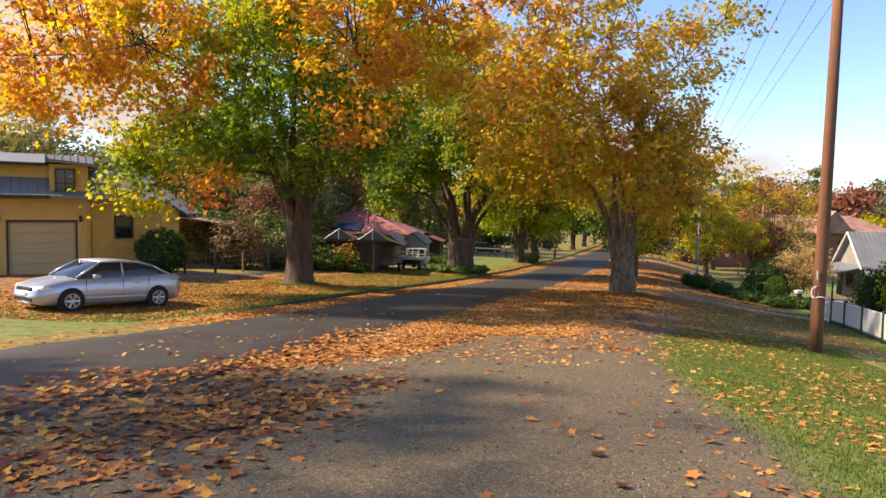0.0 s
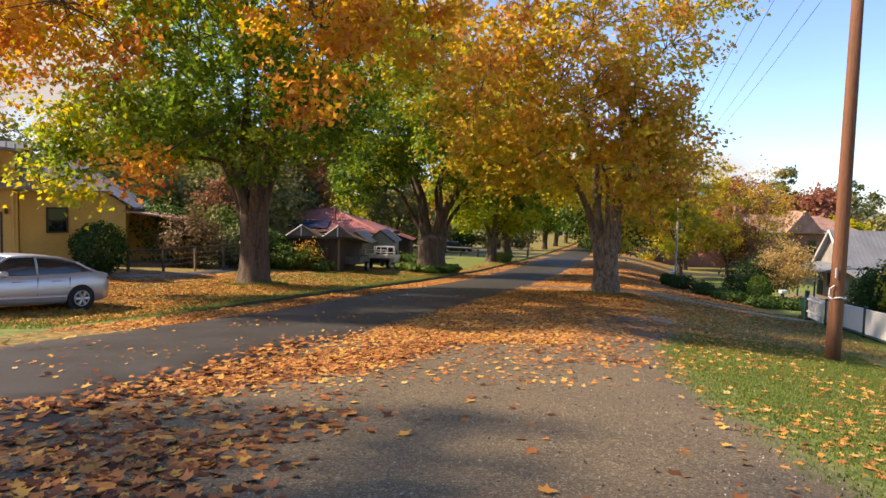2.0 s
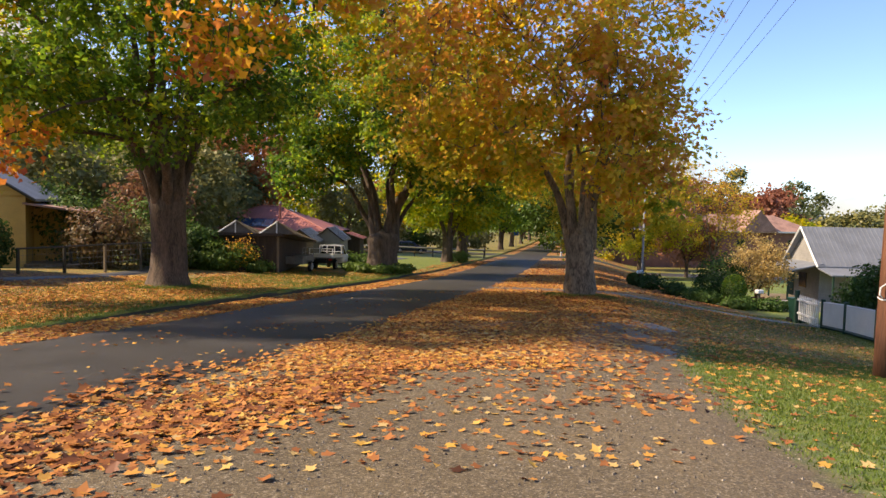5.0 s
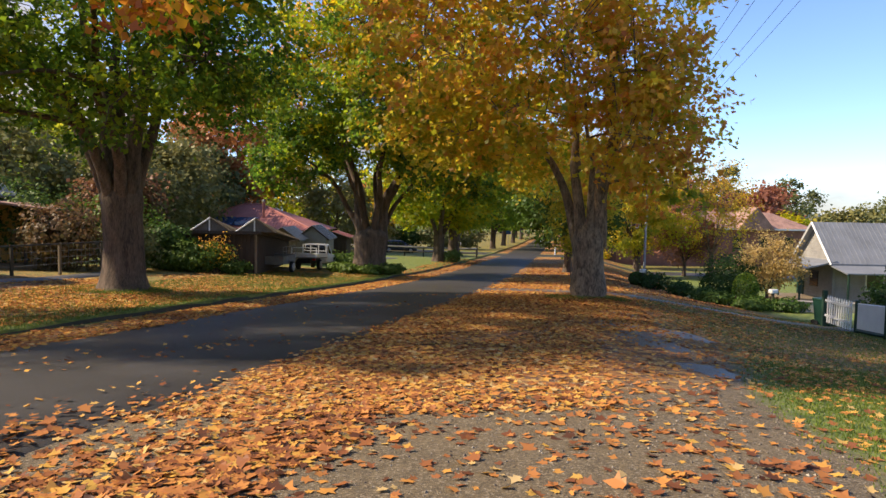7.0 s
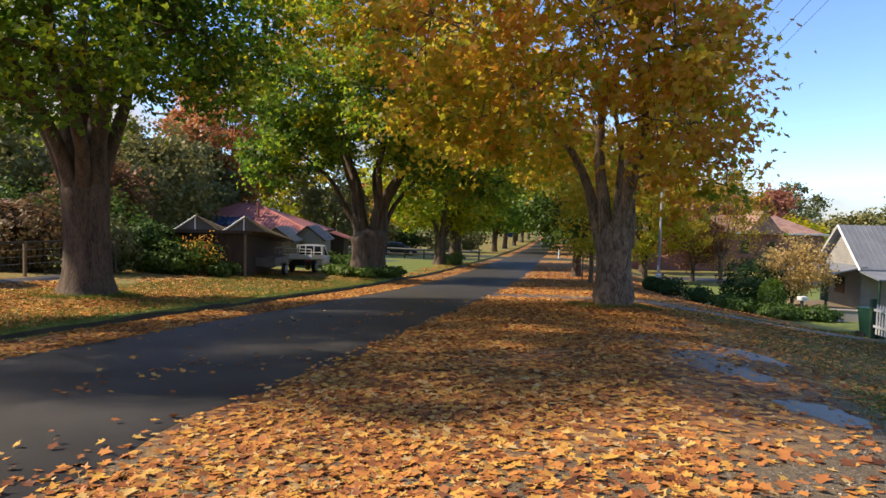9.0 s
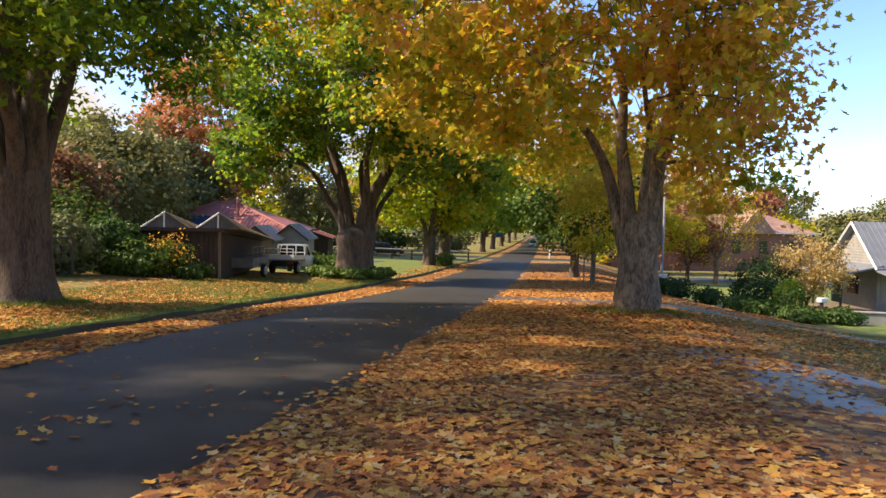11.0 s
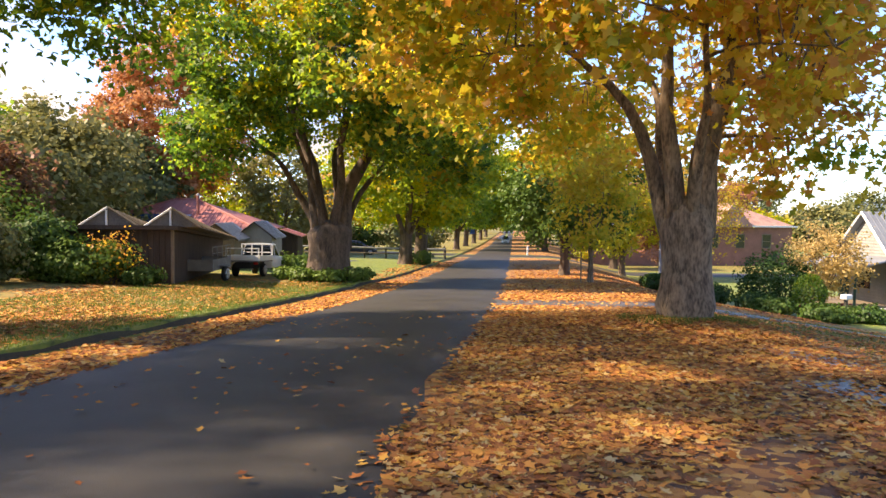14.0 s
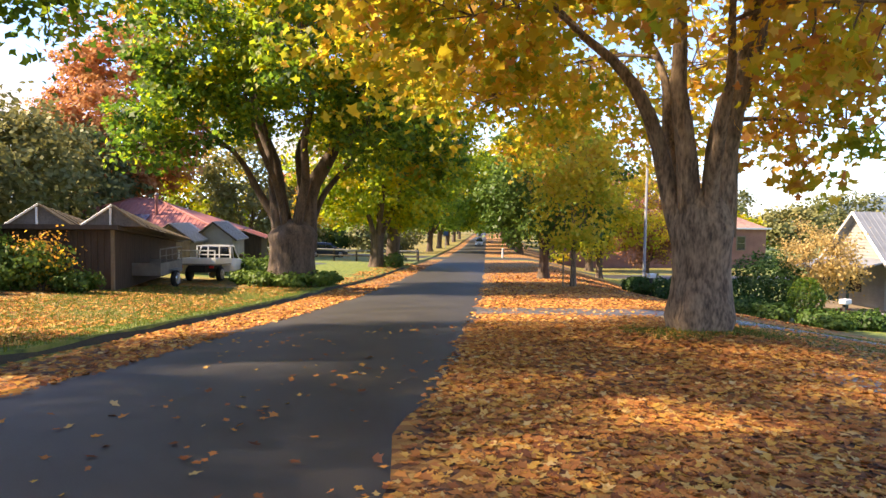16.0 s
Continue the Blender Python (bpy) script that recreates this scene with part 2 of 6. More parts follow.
def box(bm, x0, x1, y0, y1, z0, z1, bev=0.0):
    m = Matrix.Translation(((x0 + x1) / 2, (y0 + y1) / 2, (z0 + z1) / 2)) @ Matrix.Diagonal((abs(x1 - x0), abs(y1 - y0), abs(z1 - z0), 1))
    r = bmesh.ops.create_cube(bm, size=1, matrix=m)
    if bev:
        es = list({e for v in r["verts"] for e in v.link_edges})
        bmesh.ops.bevel(bm, geom=es, offset=bev, segments=1, affect="EDGES")
    return bm


def boxes(*dims, bev=0.0):
    bm = bmesh.new()
    for d in dims:
        box(bm, *d, bev)
    return bm


def tube(bm, pts, radii, n=8, cap=True):
    rings = []
    pts = [Vector(p) for p in pts]
    up = Vector((0.13, 0.31, 0.94))
    for k, p in enumerate(pts):
        d = (pts[min(k + 1, len(pts) - 1)] - pts[max(k - 1, 0)]).normalized()
        if abs(d.dot(up)) > 0.97:
            a = d.cross(Vector((1, 0, 0))).normalized()
        else:
            a = d.cross(up).normalized()
        if rings:
            prev = last - d * last.dot(d)
            a = prev.normalized()
        last = a
        b = d.cross(a)
        r = radii[k] if hasattr(radii, "__len__") else radii
        rings.append([bm.verts.new(p + r * (math.cos(t) * a + math.sin(t) * b)) for t in [2 * math.pi * i / n for i in range(n)]])
    for r0, r1 in zip(rings, rings[1:]):
        for i in range(n):
            bm.faces.new((r0[i], r0[(i + 1) % n], r1[(i + 1) % n], r1[i]))
    if cap:
        bm.faces.new(rings[0][::-1])
        bm.faces.new(rings[-1])
    return bm


def prism(bm, poly, axis, a, b):
    """A flat outline pushed along an axis ('x' or 'y' or 'z') from a to b."""
    def put(p, t):
        return {"x": (t, p[0], p[1]), "y": (p[0], t, p[1]), "z": (p[0], p[1], t)}[axis]
    v0 = [bm.verts.new(put(p, a)) for p in poly]
    v1 = [bm.verts.new(put(p, b)) for p in poly]
    bm.faces.new(v0[::-1])
    bm.faces.new(v1)
    for i in range(len(poly)):
        j = (i + 1) % len(poly)
        bm.faces.new((v0[i], v0[j], v1[j], v1[i]))
    bmesh.ops.recalc_face_normals(bm, faces=bm.faces[:])
    return bm


def mesh_from(name, verts, faces, material, attrs=(), smooth=False):
    """A mesh from arrays; all faces have the same number of corners."""
    me = bpy.data.meshes.new(name)
    nv, (nf, k) = len(verts), faces.shape
    me.vertices.add(nv)
    me.vertices.foreach_set("co", np.ascontiguousarray(verts, np.float32).ravel())
    me.loops.add(nf * k)
    me.loops.foreach_set("vertex_index", np.ascontiguousarray(faces, np.int32).ravel())
    me.polygons.add(nf)
    me.polygons.foreach_set("loop_start", np.arange(0, nf * k, k, dtype=np.int32))
    me.polygons.foreach_set("use_smooth", np.full(nf, smooth))
    me.update(calc_edges=True)
    for key, values in attrs:
        at = me.attributes.new(key, "FLOAT", "POINT")
        at.data.foreach_set("value", np.ascontiguousarray(values, np.float32))
    me.materials.append(material)
    return new(name, me)


# outline of a lobed leaf: x across, y along, unit length
LOBES = np.array([(0, 0), (0.30, 0.02), (0.33, 0.24), (0.54, 0.46), (0.31, 0.62), (0.0, 1.0), (-0.31, 0.60), (-0.54, 0.48), (-0.33, 0.25), (-0.28, 0.03)])
SHARP = np.array([(0, 0), (0.30, 0.05), (0.22, 0.27), (0.54, 0.42), (0.22, 0.56), (0.0, 1.0), (-0.22, 0.55), (-0.54, 0.44), (-0.22, 0.26), (-0.30, 0.05)])
LOBE_TRIS = np.array([(0, 1, 2), (0, 2, 4), (2, 3, 4), (0, 4, 5), (0, 5, 6), (0, 6, 8), (6, 7, 8), (0, 8, 9)])
STAR = np.array([(0, 0), (0.52, 0.30), (0.20, 0.50), (0.0, 1.0), (-0.20, 0.50), (-0.52, 0.32)])
STAR_TRIS = np.array([(0, 1, 2), (0, 2, 3), (0, 3, 4), (0, 4, 5)])
KITE = np.array([(0, 0), (0.42, 0.45), (0, 1), (-0.42, 0.45)])
KITE_TRIS = np.array([(0, 1, 2), (0, 2, 3)])


def leaves(name, pos, normal, size, hue, material, rng, lobed=False, curl=0.25):
    """Many leaves as one mesh: places, facing directions, lengths and hues."""
    n = len(pos)
    shape, tris = {0: (KITE, KITE_TRIS), 1: (LOBES, LOBE_TRIS), 2: (SHARP, LOBE_TRIS), 3: (STAR, STAR_TRIS)}[int(lobed)]
    normal = normal / (np.linalg.norm(normal, axis=1, keepdims=True) + 1e-9)
    rnd = rng.normal(size=(n, 3))
    a = np.cross(normal, rnd)
    a /= np.linalg.norm(a, axis=1, keepdims=True) + 1e-9
    b = np.cross(normal, a)
    bend = curl * rng.uniform(-0.4, 1.0, size=(n, 1, 1))
    sx, sy = shape[:, 0][None, :, None], (shape[:, 1] - 0.45)[None, :, None]
    lift = bend * (np.abs(sx) * 0.9 + (sy ** 2) * 0.8)
    v = pos[:, None, :] + size[:, None, None] * (sx * a[:, None, :] + sy * b[:, None, :] + lift * normal[:, None, :])
    k = len(shape)
    f = (np.arange(n)[:, None, None] * k + tris[None]).reshape(-1, 3)
    return mesh_from(name, v.reshape(-1, 3), f, material, [("hue", np.repeat(hue, k))])


# ---- ground ----
ucols = np.unique(np.concatenate([[-1500, -700, -350, -200, -120, -80, -55, -40, -32], np.arange(-26, -7, 0.7), [KERB - 0.3, KERB - 0.02, KERB], np.arange(-6.2, 18, 0.5), [19, 20.5, 22, 24, 27, 31, 36, 43, 55, 75, 110, 180, 350, 700, 1500]]))
yrows = np.unique(np.concatenate([[-280, -150, -80, -45, -25, -12], np.arange(-6, 60, 0.6), np.arange(60, 120, 2.0), [125, 132, 140, 150, 165, 185, 210, 250, 320, 450, 700, 1100, 1700, 2600]]))


def ground_zones(x, y):
    """How much bare gravel and how much leaf litter lies at a place."""
    u = x - edge(y)
    gravel = sstep(-3, -1, u) * (1 - sstep(5.7, 7.9, u - 0.35 * np.sin(y * 0.35))) * (1 - sstep(20, 27, y) * (1 - 0.6 * sstep(4, 5, u) * (1 - sstep(28, 30, y))))
    litter = sstep(-1, 0.2, u) * (1 - sstep(5.0, 7.2, u)) * sstep(15, 19, y)
    litter = np.maximum(litter, sstep(KERB, KERB + 0.4, u) * (1 - sstep(-4.8, -4.2, u)) * (0.5 + 0.45 * sstep(15, 20, y)))
    litter = np.maximum(litter, 0.72 * sstep(4, 6, u) * (1 - sstep(11, 15, u)) * sstep(36, 42, y))
    yard = (1 - sstep(-9, -7, u)) * sstep(-26, -22, u) * sstep(14, 20, y)
    litter = np.maximum(litter, 0.85 * yard * (1 - sstep(33, 37, y)) + 0.52 * yard * sstep(33, 37, y))
    litter = np.maximum(litter, 0.66 * sstep(4.5, 6, u) * (1 - sstep(9, 13, u)) * sstep(24, 29, y) * (1 - sstep(40, 44, y)))
    litter = np.maximum(litter, 0.62 * sstep(5.5, 7, u) * (1 - sstep(12, 16, u)) * sstep(16, 22, y) * (1 - sstep(40, 44, y)))
    litter = litter * (1 - 0.75 * sstep(52, 58, y) * (1 - sstep(-8.5, -7.0, u)))
    litter = np.maximum(litter, 0.45 * sstep(60, 100, y) * (np.abs(u) < 40))
    crossing = np.abs(y + 0.31 * u - 98) < 5
    return gravel, litter * (1 - crossing)


def ground_material():
    m = bpy.data.materials.new("verge_ground")
    m.use_nodes = True
    n, l = m.node_tree.nodes, m.node_tree.links
    b = n["Principled BSDF"]
    b.inputs["Roughness"].default_value = 0.85
    co = n.new("ShaderNodeTexCoord")

    def tex(scale, detail=5):
        t = n.new("ShaderNodeTexNoise")
        t.inputs["Scale"].default_value, t.inputs["Detail"].default_value = scale, detail
        l.new(co.outputs["Object"], t.inputs["Vector"])
        return t.outputs["Fac"]

    def ramp(fac, stops):
        r = n.new("ShaderNodeValToRGB")
        e = r.color_ramp.elements
        while len(e) < len(stops):
            e.new(0.5)
        for k, (p, c) in enumerate(stops):
            e[k].position, e[k].color = p, (*c, 1)
        l.new(fac, r.inputs["Fac"])
        return r.outputs["Color"]

    def math2(op, a, c):
        q = n.new("ShaderNodeMath")
        q.operation = op
        q.use_clamp = True
        for k, val in enumerate((a, c)):
            if isinstance(val, (int, float)):
                q.inputs[k].default_value = val
            else:
                l.new(val, q.inputs[k])
        return q.outputs[0]

    def blend(fac, a, c):
        q = n.new("ShaderNodeMix")
        q.data_type = "RGBA"
        l.new(fac, q.inputs[0])
        l.new(a, q.inputs[6])
        l.new(c, q.inputs[7])
        return q.outputs[2]

    def attr(key):
        a = n.new("ShaderNodeAttribute")
        a.attribute_name = key
        return a.outputs["Fac"]

    patch, mid, fine = tex(0.45), tex(4.0), tex(45.0, 3)
    vs = n.new("ShaderNodeTexVoronoi")
    vs.inputs["Scale"].default_value = 75.0
    l.new(co.outputs["Object"], vs.inputs["Vector"])
    ss_ = n.new("ShaderNodeSeparateColor")
    l.new(vs.outputs["Color"], ss_.inputs[0])
    stone = ss_.outputs[0]
    grass = ramp(mid, [(0.3, (0.05, 0.075, 0.014)), (0.5, (0.12, 0.17, 0.022)), (0.72, (0.22, 0.21, 0.05))])
    gravel = blend(math2('MULTIPLY', fine, 1.35), ramp(patch, [(0.35, (0.075, 0.051, 0.022)), (0.65, (0.165, 0.115, 0.052))]), ramp(stone, [(0.0, (0.03, 0.024, 0.016)), (0.45, (0.105, 0.08, 0.043)), (0.85, (0.17, 0.132, 0.075)), (1.0, (0.36, 0.30, 0.21))]))
    vor = n.new("ShaderNodeTexVoronoi")
    vor.inputs["Scale"].default_value = 9.0
    l.new(co.outputs["Object"], vor.inputs["Vector"])
    sep = n.new("ShaderNodeSeparateColor")
    l.new(vor.outputs["Color"], sep.inputs[0])
    litter = ramp(sep.outputs[0], [(0.0, (0.05, 0.022, 0.012)), (0.35, (0.17, 0.065, 0.02)), (0.7, (0.34, 0.15, 0.03)), (1.0, (0.48, 0.27, 0.06))])

    def mask(key, sharp=4.0):
        s = math2("ADD", attr(key), math2("MULTIPLY", patch, 0.5))
        s = math2("ADD", s, math2("MULTIPLY", mid, 0.5))
        q = n.new("ShaderNodeMapRange")
        q.inputs["From Min"].default_value, q.inputs["From Max"].default_value = 1.0 - 0.5 / sharp, 1.0 + 0.5 / sharp
        w = n.new("ShaderNodeMath")
        w.operation = "ADD"
        l.new(attr(key), w.inputs[0])
        w2 = n.new("ShaderNodeMath")
        w2.operation = "ADD"
        l.new(patch, w2.inputs[0])
        l.new(mid, w2.inputs[1])
        w3 = n.new("ShaderNodeMath")
        w3.operation = "MULTIPLY"
        w3.inputs[1].default_value = 0.5
        l.new(w2.outputs[0], w3.inputs[0])
        l.new(w3.outputs[0], w.inputs[1])
        l.new(w.outputs[0], q.inputs["Value"])
        return q.outputs["Result"]

    col = blend(mask("gravel", 3.0), grass, gravel)
    col = blend(mask("litter", 2.0), col, litter)
    l.new(col, b.inputs["Base Color"])
    bp = n.new("ShaderNodeBump")
    bp.inputs["Strength"].default_value, bp.inputs["Distance"].default_value = 0.5, 0.03
    l.new(math2("ADD", math2("MULTIPLY", vs.outputs["Distance"], 0.5), vor.outputs["Distance"]), bp.inputs["Height"])
    l.new(bp.outputs["Normal"], b.inputs["Normal"])
    return m


def grid_sheet(name, us, ys, material, lift=0.0, zones=False):
    U, Y = np.meshgrid(us, ys)
    X = edge(Y) + U
    Z = land(X, Y) + lift
    v = np.stack([X, Y, Z], -1).reshape(-1, 3)
    r, c = len(ys), len(us)
    i = (np.arange(r - 1)[:, None] * c + np.arange(c - 1)[None]).ravel()
    f = np.stack([i, i + 1, i + c + 1, i + c], -1)
    at = []
    if zones:
        g, t = ground_zones(X, Y)
        at = [("gravel", g.ravel()), ("litter", t.ravel())]
    return mesh_from(name, v, f, material, at, smooth=True)


ground = tagged(grid_sheet("ground", ucols, yrows, ground_material(), 0.0, True), "sloping grass verges with gravel and fallen leaves", "ground", kind="structure")
ry_rows = np.unique(np.concatenate([np.arange(-40, 60, 0.6), np.arange(60, 130, 2), np.arange(130, 420, 10)]))


def road_sheet():
    us = np.array([-5.0, -4.9, -4, -3, -2, -1, -0.1, 0.0])
    U, Y = np.meshgrid(us, ry_rows)
    wob = 0.10 * np.sin(Y * 0.9) + 0.07 * np.sin(Y * 2.3 + 1)
    X = edge(Y) + U + wob * (np.abs(U + 2.5) > 2)
    lift = np.array([-0.02, 0.02, 0.045, 0.06, 0.06, 0.045, 0.02, -0.02])
    Z = land(edge(Y) + U, Y) + lift[None]
    v = np.stack([X, Y, Z], -1).reshape(-1, 3)
    r, c = U.shape
    i = (np.arange(r - 1)[:, None] * c + np.arange(c - 1)[None]).ravel()
    return mesh_from("road", v, np.stack([i, i + 1, i + c + 1, i + c], -1), M_ASPHALT, smooth=True)


tagged(road_sheet(), "dark damp asphalt street running gently downhill", "road", kind="structure")


def strip(name, pts, width, material, lift, label, category):
    """A paved band along a line on the ground, draped over it."""
    pts = [Vector((*p, 0)) for p in pts]
    dense = []
    for a, b in zip(pts, pts[1:]):
        k = max(2, int((b - a).length / 0.6))
        dense += [a.lerp(b, i / k) for i in range(k)]
    dense.append(pts[-1])
    rows = []
    for k, p in enumerate(dense):
        d = (dense[min(k + 1, len(dense) - 1)] - dense[max(k - 1, 0)]).normalized()
        s = Vector((-d.y, d.x, 0))
        w = width * (1 + 0.05 * math.sin(k * 1.7))
        for q in (-0.5, -0.47, 0, 0.47, 0.5):
            o = p + s * w * q
            rows.append((o.x, o.y, gz(o.x, o.y) + (lift if abs(q) < 0.49 else -0.03)))
    c = 5
    i = (np.arange(len(dense) - 1)[:, None] * c + np.arange(c - 1)[None]).ravel()
    ob = mesh_from(name, np.array(rows), np.stack([i, i + c, i + c + 1, i + 1], -1), material, smooth=True)
    return tagged(ob, label, category, kind="structure")




def kerb_strip():
    ys = np.arange(19.0, 75, 0.8)
    prof = [(0.12, -0.04), (0.05, 0.04), (-0.01, 0.09), (-0.07, 0.128), (-0.14, 0.10)]
    rows = []
    for yy in ys:
        f = float(sstep(19, 27, yy))
        for du, dz in prof:
            x = float(edge(yy)) + KERB + du
            rows.append((x + 0.03 * math.sin(yy * 2.1) + 0.02 * math.sin(yy * 5.3), yy, float(land(x, yy, False)) + dz * f - 0.02 * (1 - f)))
    c = len(prof)
    i = (np.arange(len(ys) - 1)[:, None] * c + np.arange(c - 1)[None]).ravel()
    return tagged(mesh_from("kerb", np.array(rows), np.stack([i, i + c, i + c + 1, i + 1], -1), M_KERB), "low stone kerb along the raised verge, coloured dark for its shadow line", "kerb", kind="structure")


kerb_strip()


def puddle(x, y, rx, ry, seed):
    """A shallow wet patch that follows the ground, with a ragged edge."""
    n, v = 40, [(x, y, gz(x, y) + 0.008)]
    for ring in (0.5, 1.0):
        for k in range(n):
            a = 2 * math.pi * k / n
            r = ring * (1 + 0.35 * noise.noise(Vector((math.cos(a) * 1.6, math.sin(a) * 1.6, seed))) + 0.12 * math.sin(a * 7 + seed))
            px, py = x + rx * r * math.cos(a), y + ry * r * math.sin(a)
            v.append((px, py, gz(px, py) + (0.008 if ring < 1 else 0.002)))
    f = [(0, 1 + k, 1 + (k + 1) % n) for k in range(n)]
    for k in range(n):
        j = (k + 1) % n
        f += [(1 + k, 1 + n + k, 1 + n + j), (1 + k, 1 + n + j, 1 + j)]
    ob = mesh_from("puddle", np.array(v), np.array(f), M_WATER, smooth=True)
    return tagged(ob, "shallow rain puddle on the gravel shoulder", "puddle", kind="structure")


PUDDLES = ((6.1, 21.4, 0.55, 1.2), (6.5, 23.8, 0.75, 1.5), (7.7, 26.9, 0.5, 1.3), (5.6, 18.4, 0.35, 0.7), (7.6, 23.0, 0.35, 0.9))
for k, (px, py, pa, pb) in enumerate(PUDDLES):
    puddle(px, py, pa, pb, 3.3 * k + 1)


def pebbles():
    rng = np.random.default_rng(55)
    n = 20000
    u, y = rng.uniform(-1.5, 7.2, n), rng.uniform(0.5, 24, n) ** 1.0
    x = edge(y) + u
    r = 0.006 + 0.014 * rng.uniform(size=n) ** 4
    c = np.stack([x, y, land(x, y)], -1)
    o = np.array([(1, 0, 0), (-0.5, 0.87, 0), (-0.5, -0.87, 0), (0, 0, 0.75)])
    sc = rng.uniform(0.7, 1.3, (n, 4, 3))
    v = (c[:, None] + o[None] * sc * r[:, None, None]).reshape(-1, 3)
    f = (np.arange(n)[:, None, None] * 4 + np.array([(0, 1, 3), (1, 2, 3), (2, 0, 3)])[None]).reshape(-1, 3)
    ob = mesh_from("gravel", v, f, M_PEBBLE, [("hue", np.repeat(rng.uniform(size=n), 4))])
    return tagged(ob, "loose grey-brown gravel stones on the shoulder", "gravel", kind="stuff")


pebbles()

# far side street across the road
DRIVE = [(4.6, 39.2), (6.2, 38.4), (10.2, 36.6), (14.5, 33.8), (18.8, 31.4)]
XS = [(along(u, 98 - 0.31 * u), 98 - 0.31 * u) for u in (-70, -45, -25, -10, -4, 2, 10, 25, 45, 80)]
strip("side_road", XS, 8.0, M_ASPHALT, 0.035, "grey asphalt side street crossing the main street", "road")
strip("driveway", DRIVE, 2.3, M_PAVE, 0.012, "wet concrete driveway crossover leading to the gate", "driveway")

# ---- trees ----
def tree(name, label, x, y, r0, fork, centre, radii, clumps, per, size, hue, material, bark, seed, limbs=6, lobed=False, spread=0.85, group="street trees", flare=1.5, category="tree", twist=1.0, low=-1.0):
    """A tapered trunk, limbs that fork towards the crown, and a crown of leaf clumps with gaps.
    centre: the crown's middle relative to the base; hue(p, rng): leaf hue at places relative to that middle, in crown radii."""
    rng = np.random.default_rng(seed)
    z0 = gz(x, y) - 0.08
    t = thing(name, label, category, x, y, z0, 0, group)
    c, rad = np.array(centre, float), np.array(radii, float)
    # places of the clumps: inside an ellipsoid with a bumpy outline, more towards the outside
    pts = []
    while len(pts) < clumps:
        d = rng.normal(size=3)
        d /= np.linalg.norm(d)
        bump = 0.72 + 0.38 * (noise.noise(Vector(d * 2.3) + Vector((seed * 3.7, 0, 0))) + 0.5)
        s = rng.uniform(0.18, 1) ** 0.36 * bump
        p = d * s
        if p[2] < low:
            continue
        if noise.noise(Vector(p * rad * 0.42) + Vector((0, seed * 1.9, 0))) < -0.22:
            continue
        pts.append(p)
    pts = np.array(pts)
    world = c + pts * rad
    # trunk
    bm = bmesh.new()
    n = 18
    lean = Vector((c[0], c[1], 0)) * 0.12
    prof = [(0.0, flare), (0.12, flare * 0.84), (0.35, 1.12 + (flare - 1.4) * 0.2), (0.8, 1.0), (fork * 0.6, 0.94), (fork * 0.85, 0.98), (fork, 1.0), (fork + 0.35 * r0 * 2, 0.62)]
    rings = []
    for zz, k in prof:
        ring = []
        for i in range(n):
            a = 2 * math.pi * i / n
            rr = r0 * k * (1 + (0.10 * (1 + 2.2 * max(0, 0.5 - zz))) * math.sin(a * 5 + seed) * 0.7 + 0.07 * math.sin(a * 3 + zz * 1.3 + seed * 2))
            ring.append(bm.verts.new((rr * math.cos(a) + lean.x * zz / fork, rr * math.sin(a) + lean.y * zz / fork, zz)))
        rings.append(ring)
    for a, b in zip(rings, rings[1:]):
        for i in range(n):
            bm.faces.new((a[i], a[(i + 1) % n], b[(i + 1) % n], b[i]))
    bm.faces.new(rings[-1])
    part("trunk", bm, bark, t, smooth=True)
    # limbs: each goes out to a sector of clumps
    top = Vector((lean.x, lean.y, fork * 0.9))
    ang = np.arctan2(world[:, 1] - lean.y, world[:, 0] - lean.x)
    order = np.argsort(ang)
    groups = np.array_split(order, limbs)
    for k, g in enumerate(groups):
        if len(g) < 3:
            continue
        bm = bmesh.new()
        mid = world[g].mean(0)
        tip = Vector(world[g[np.argmax(world[g][:, 2])]])
        out = Vector((mid[0] - lean.x, mid[1] - lean.y, 0))
        b0 = top + out.normalized() * r0 * 0.45 if out.length > 0.01 else top.copy()
        b1 = top + out * 0.30 + Vector((0, 0, (c[2] - fork) * (0.32 + 0.1 * (k % 2))))
        b2 = top + out * 0.7 + Vector((0, 0, (c[2] - fork) * 0.85))
        b3 = b2.lerp(tip, 0.8)
        path, rr = [], []
        for i in range(11):
            s = i / 10
            p = (1 - s) ** 3 * b0 + 3 * s * (1 - s) ** 2 * b1 + 3 * s * s * (1 - s) * b2 + s ** 3 * b3
            w = 0.18 * twist * s * (1 - s) * 4
            p += Vector((noise.noise(p * 0.5 + Vector((k, 0, seed))), noise.noise(p * 0.5 + Vector((0, k, seed + 9))), 0)) * w
            path.append(p)
            rr.append(r0 * ((0.40 if k % 2 else 0.30) * (1 - s) ** 0.9 + 0.03))
        tube(bm, path, rr, 9)
        # branches to the clumps
        near = g if len(g) < 34 else rng.choice(g, 34, replace=False)
        for j in near:
            q = Vector(world[j])
            s = 2 + int(np.argmin([(p - q).length + 0.25 * abs(i - 5) for i, p in enumerate(path[2:10])]))
            st = path[s]
            ln = (q - st).length
            ctrl = st.lerp(q, 0.5) + Vector((rng.normal() * 0.14 * ln, rng.normal() * 0.14 * ln, 0.16 * ln + rng.normal() * 0.1 * ln))
            bp = [(1 - w) ** 2 * st + 2 * w * (1 - w) * ctrl + w * w * q for w in (0, 0.35, 0.7, 1)]
            r1 = max(0.014, min(rr[s] * 0.4, 0.012 + 0.011 * (q - st).length))
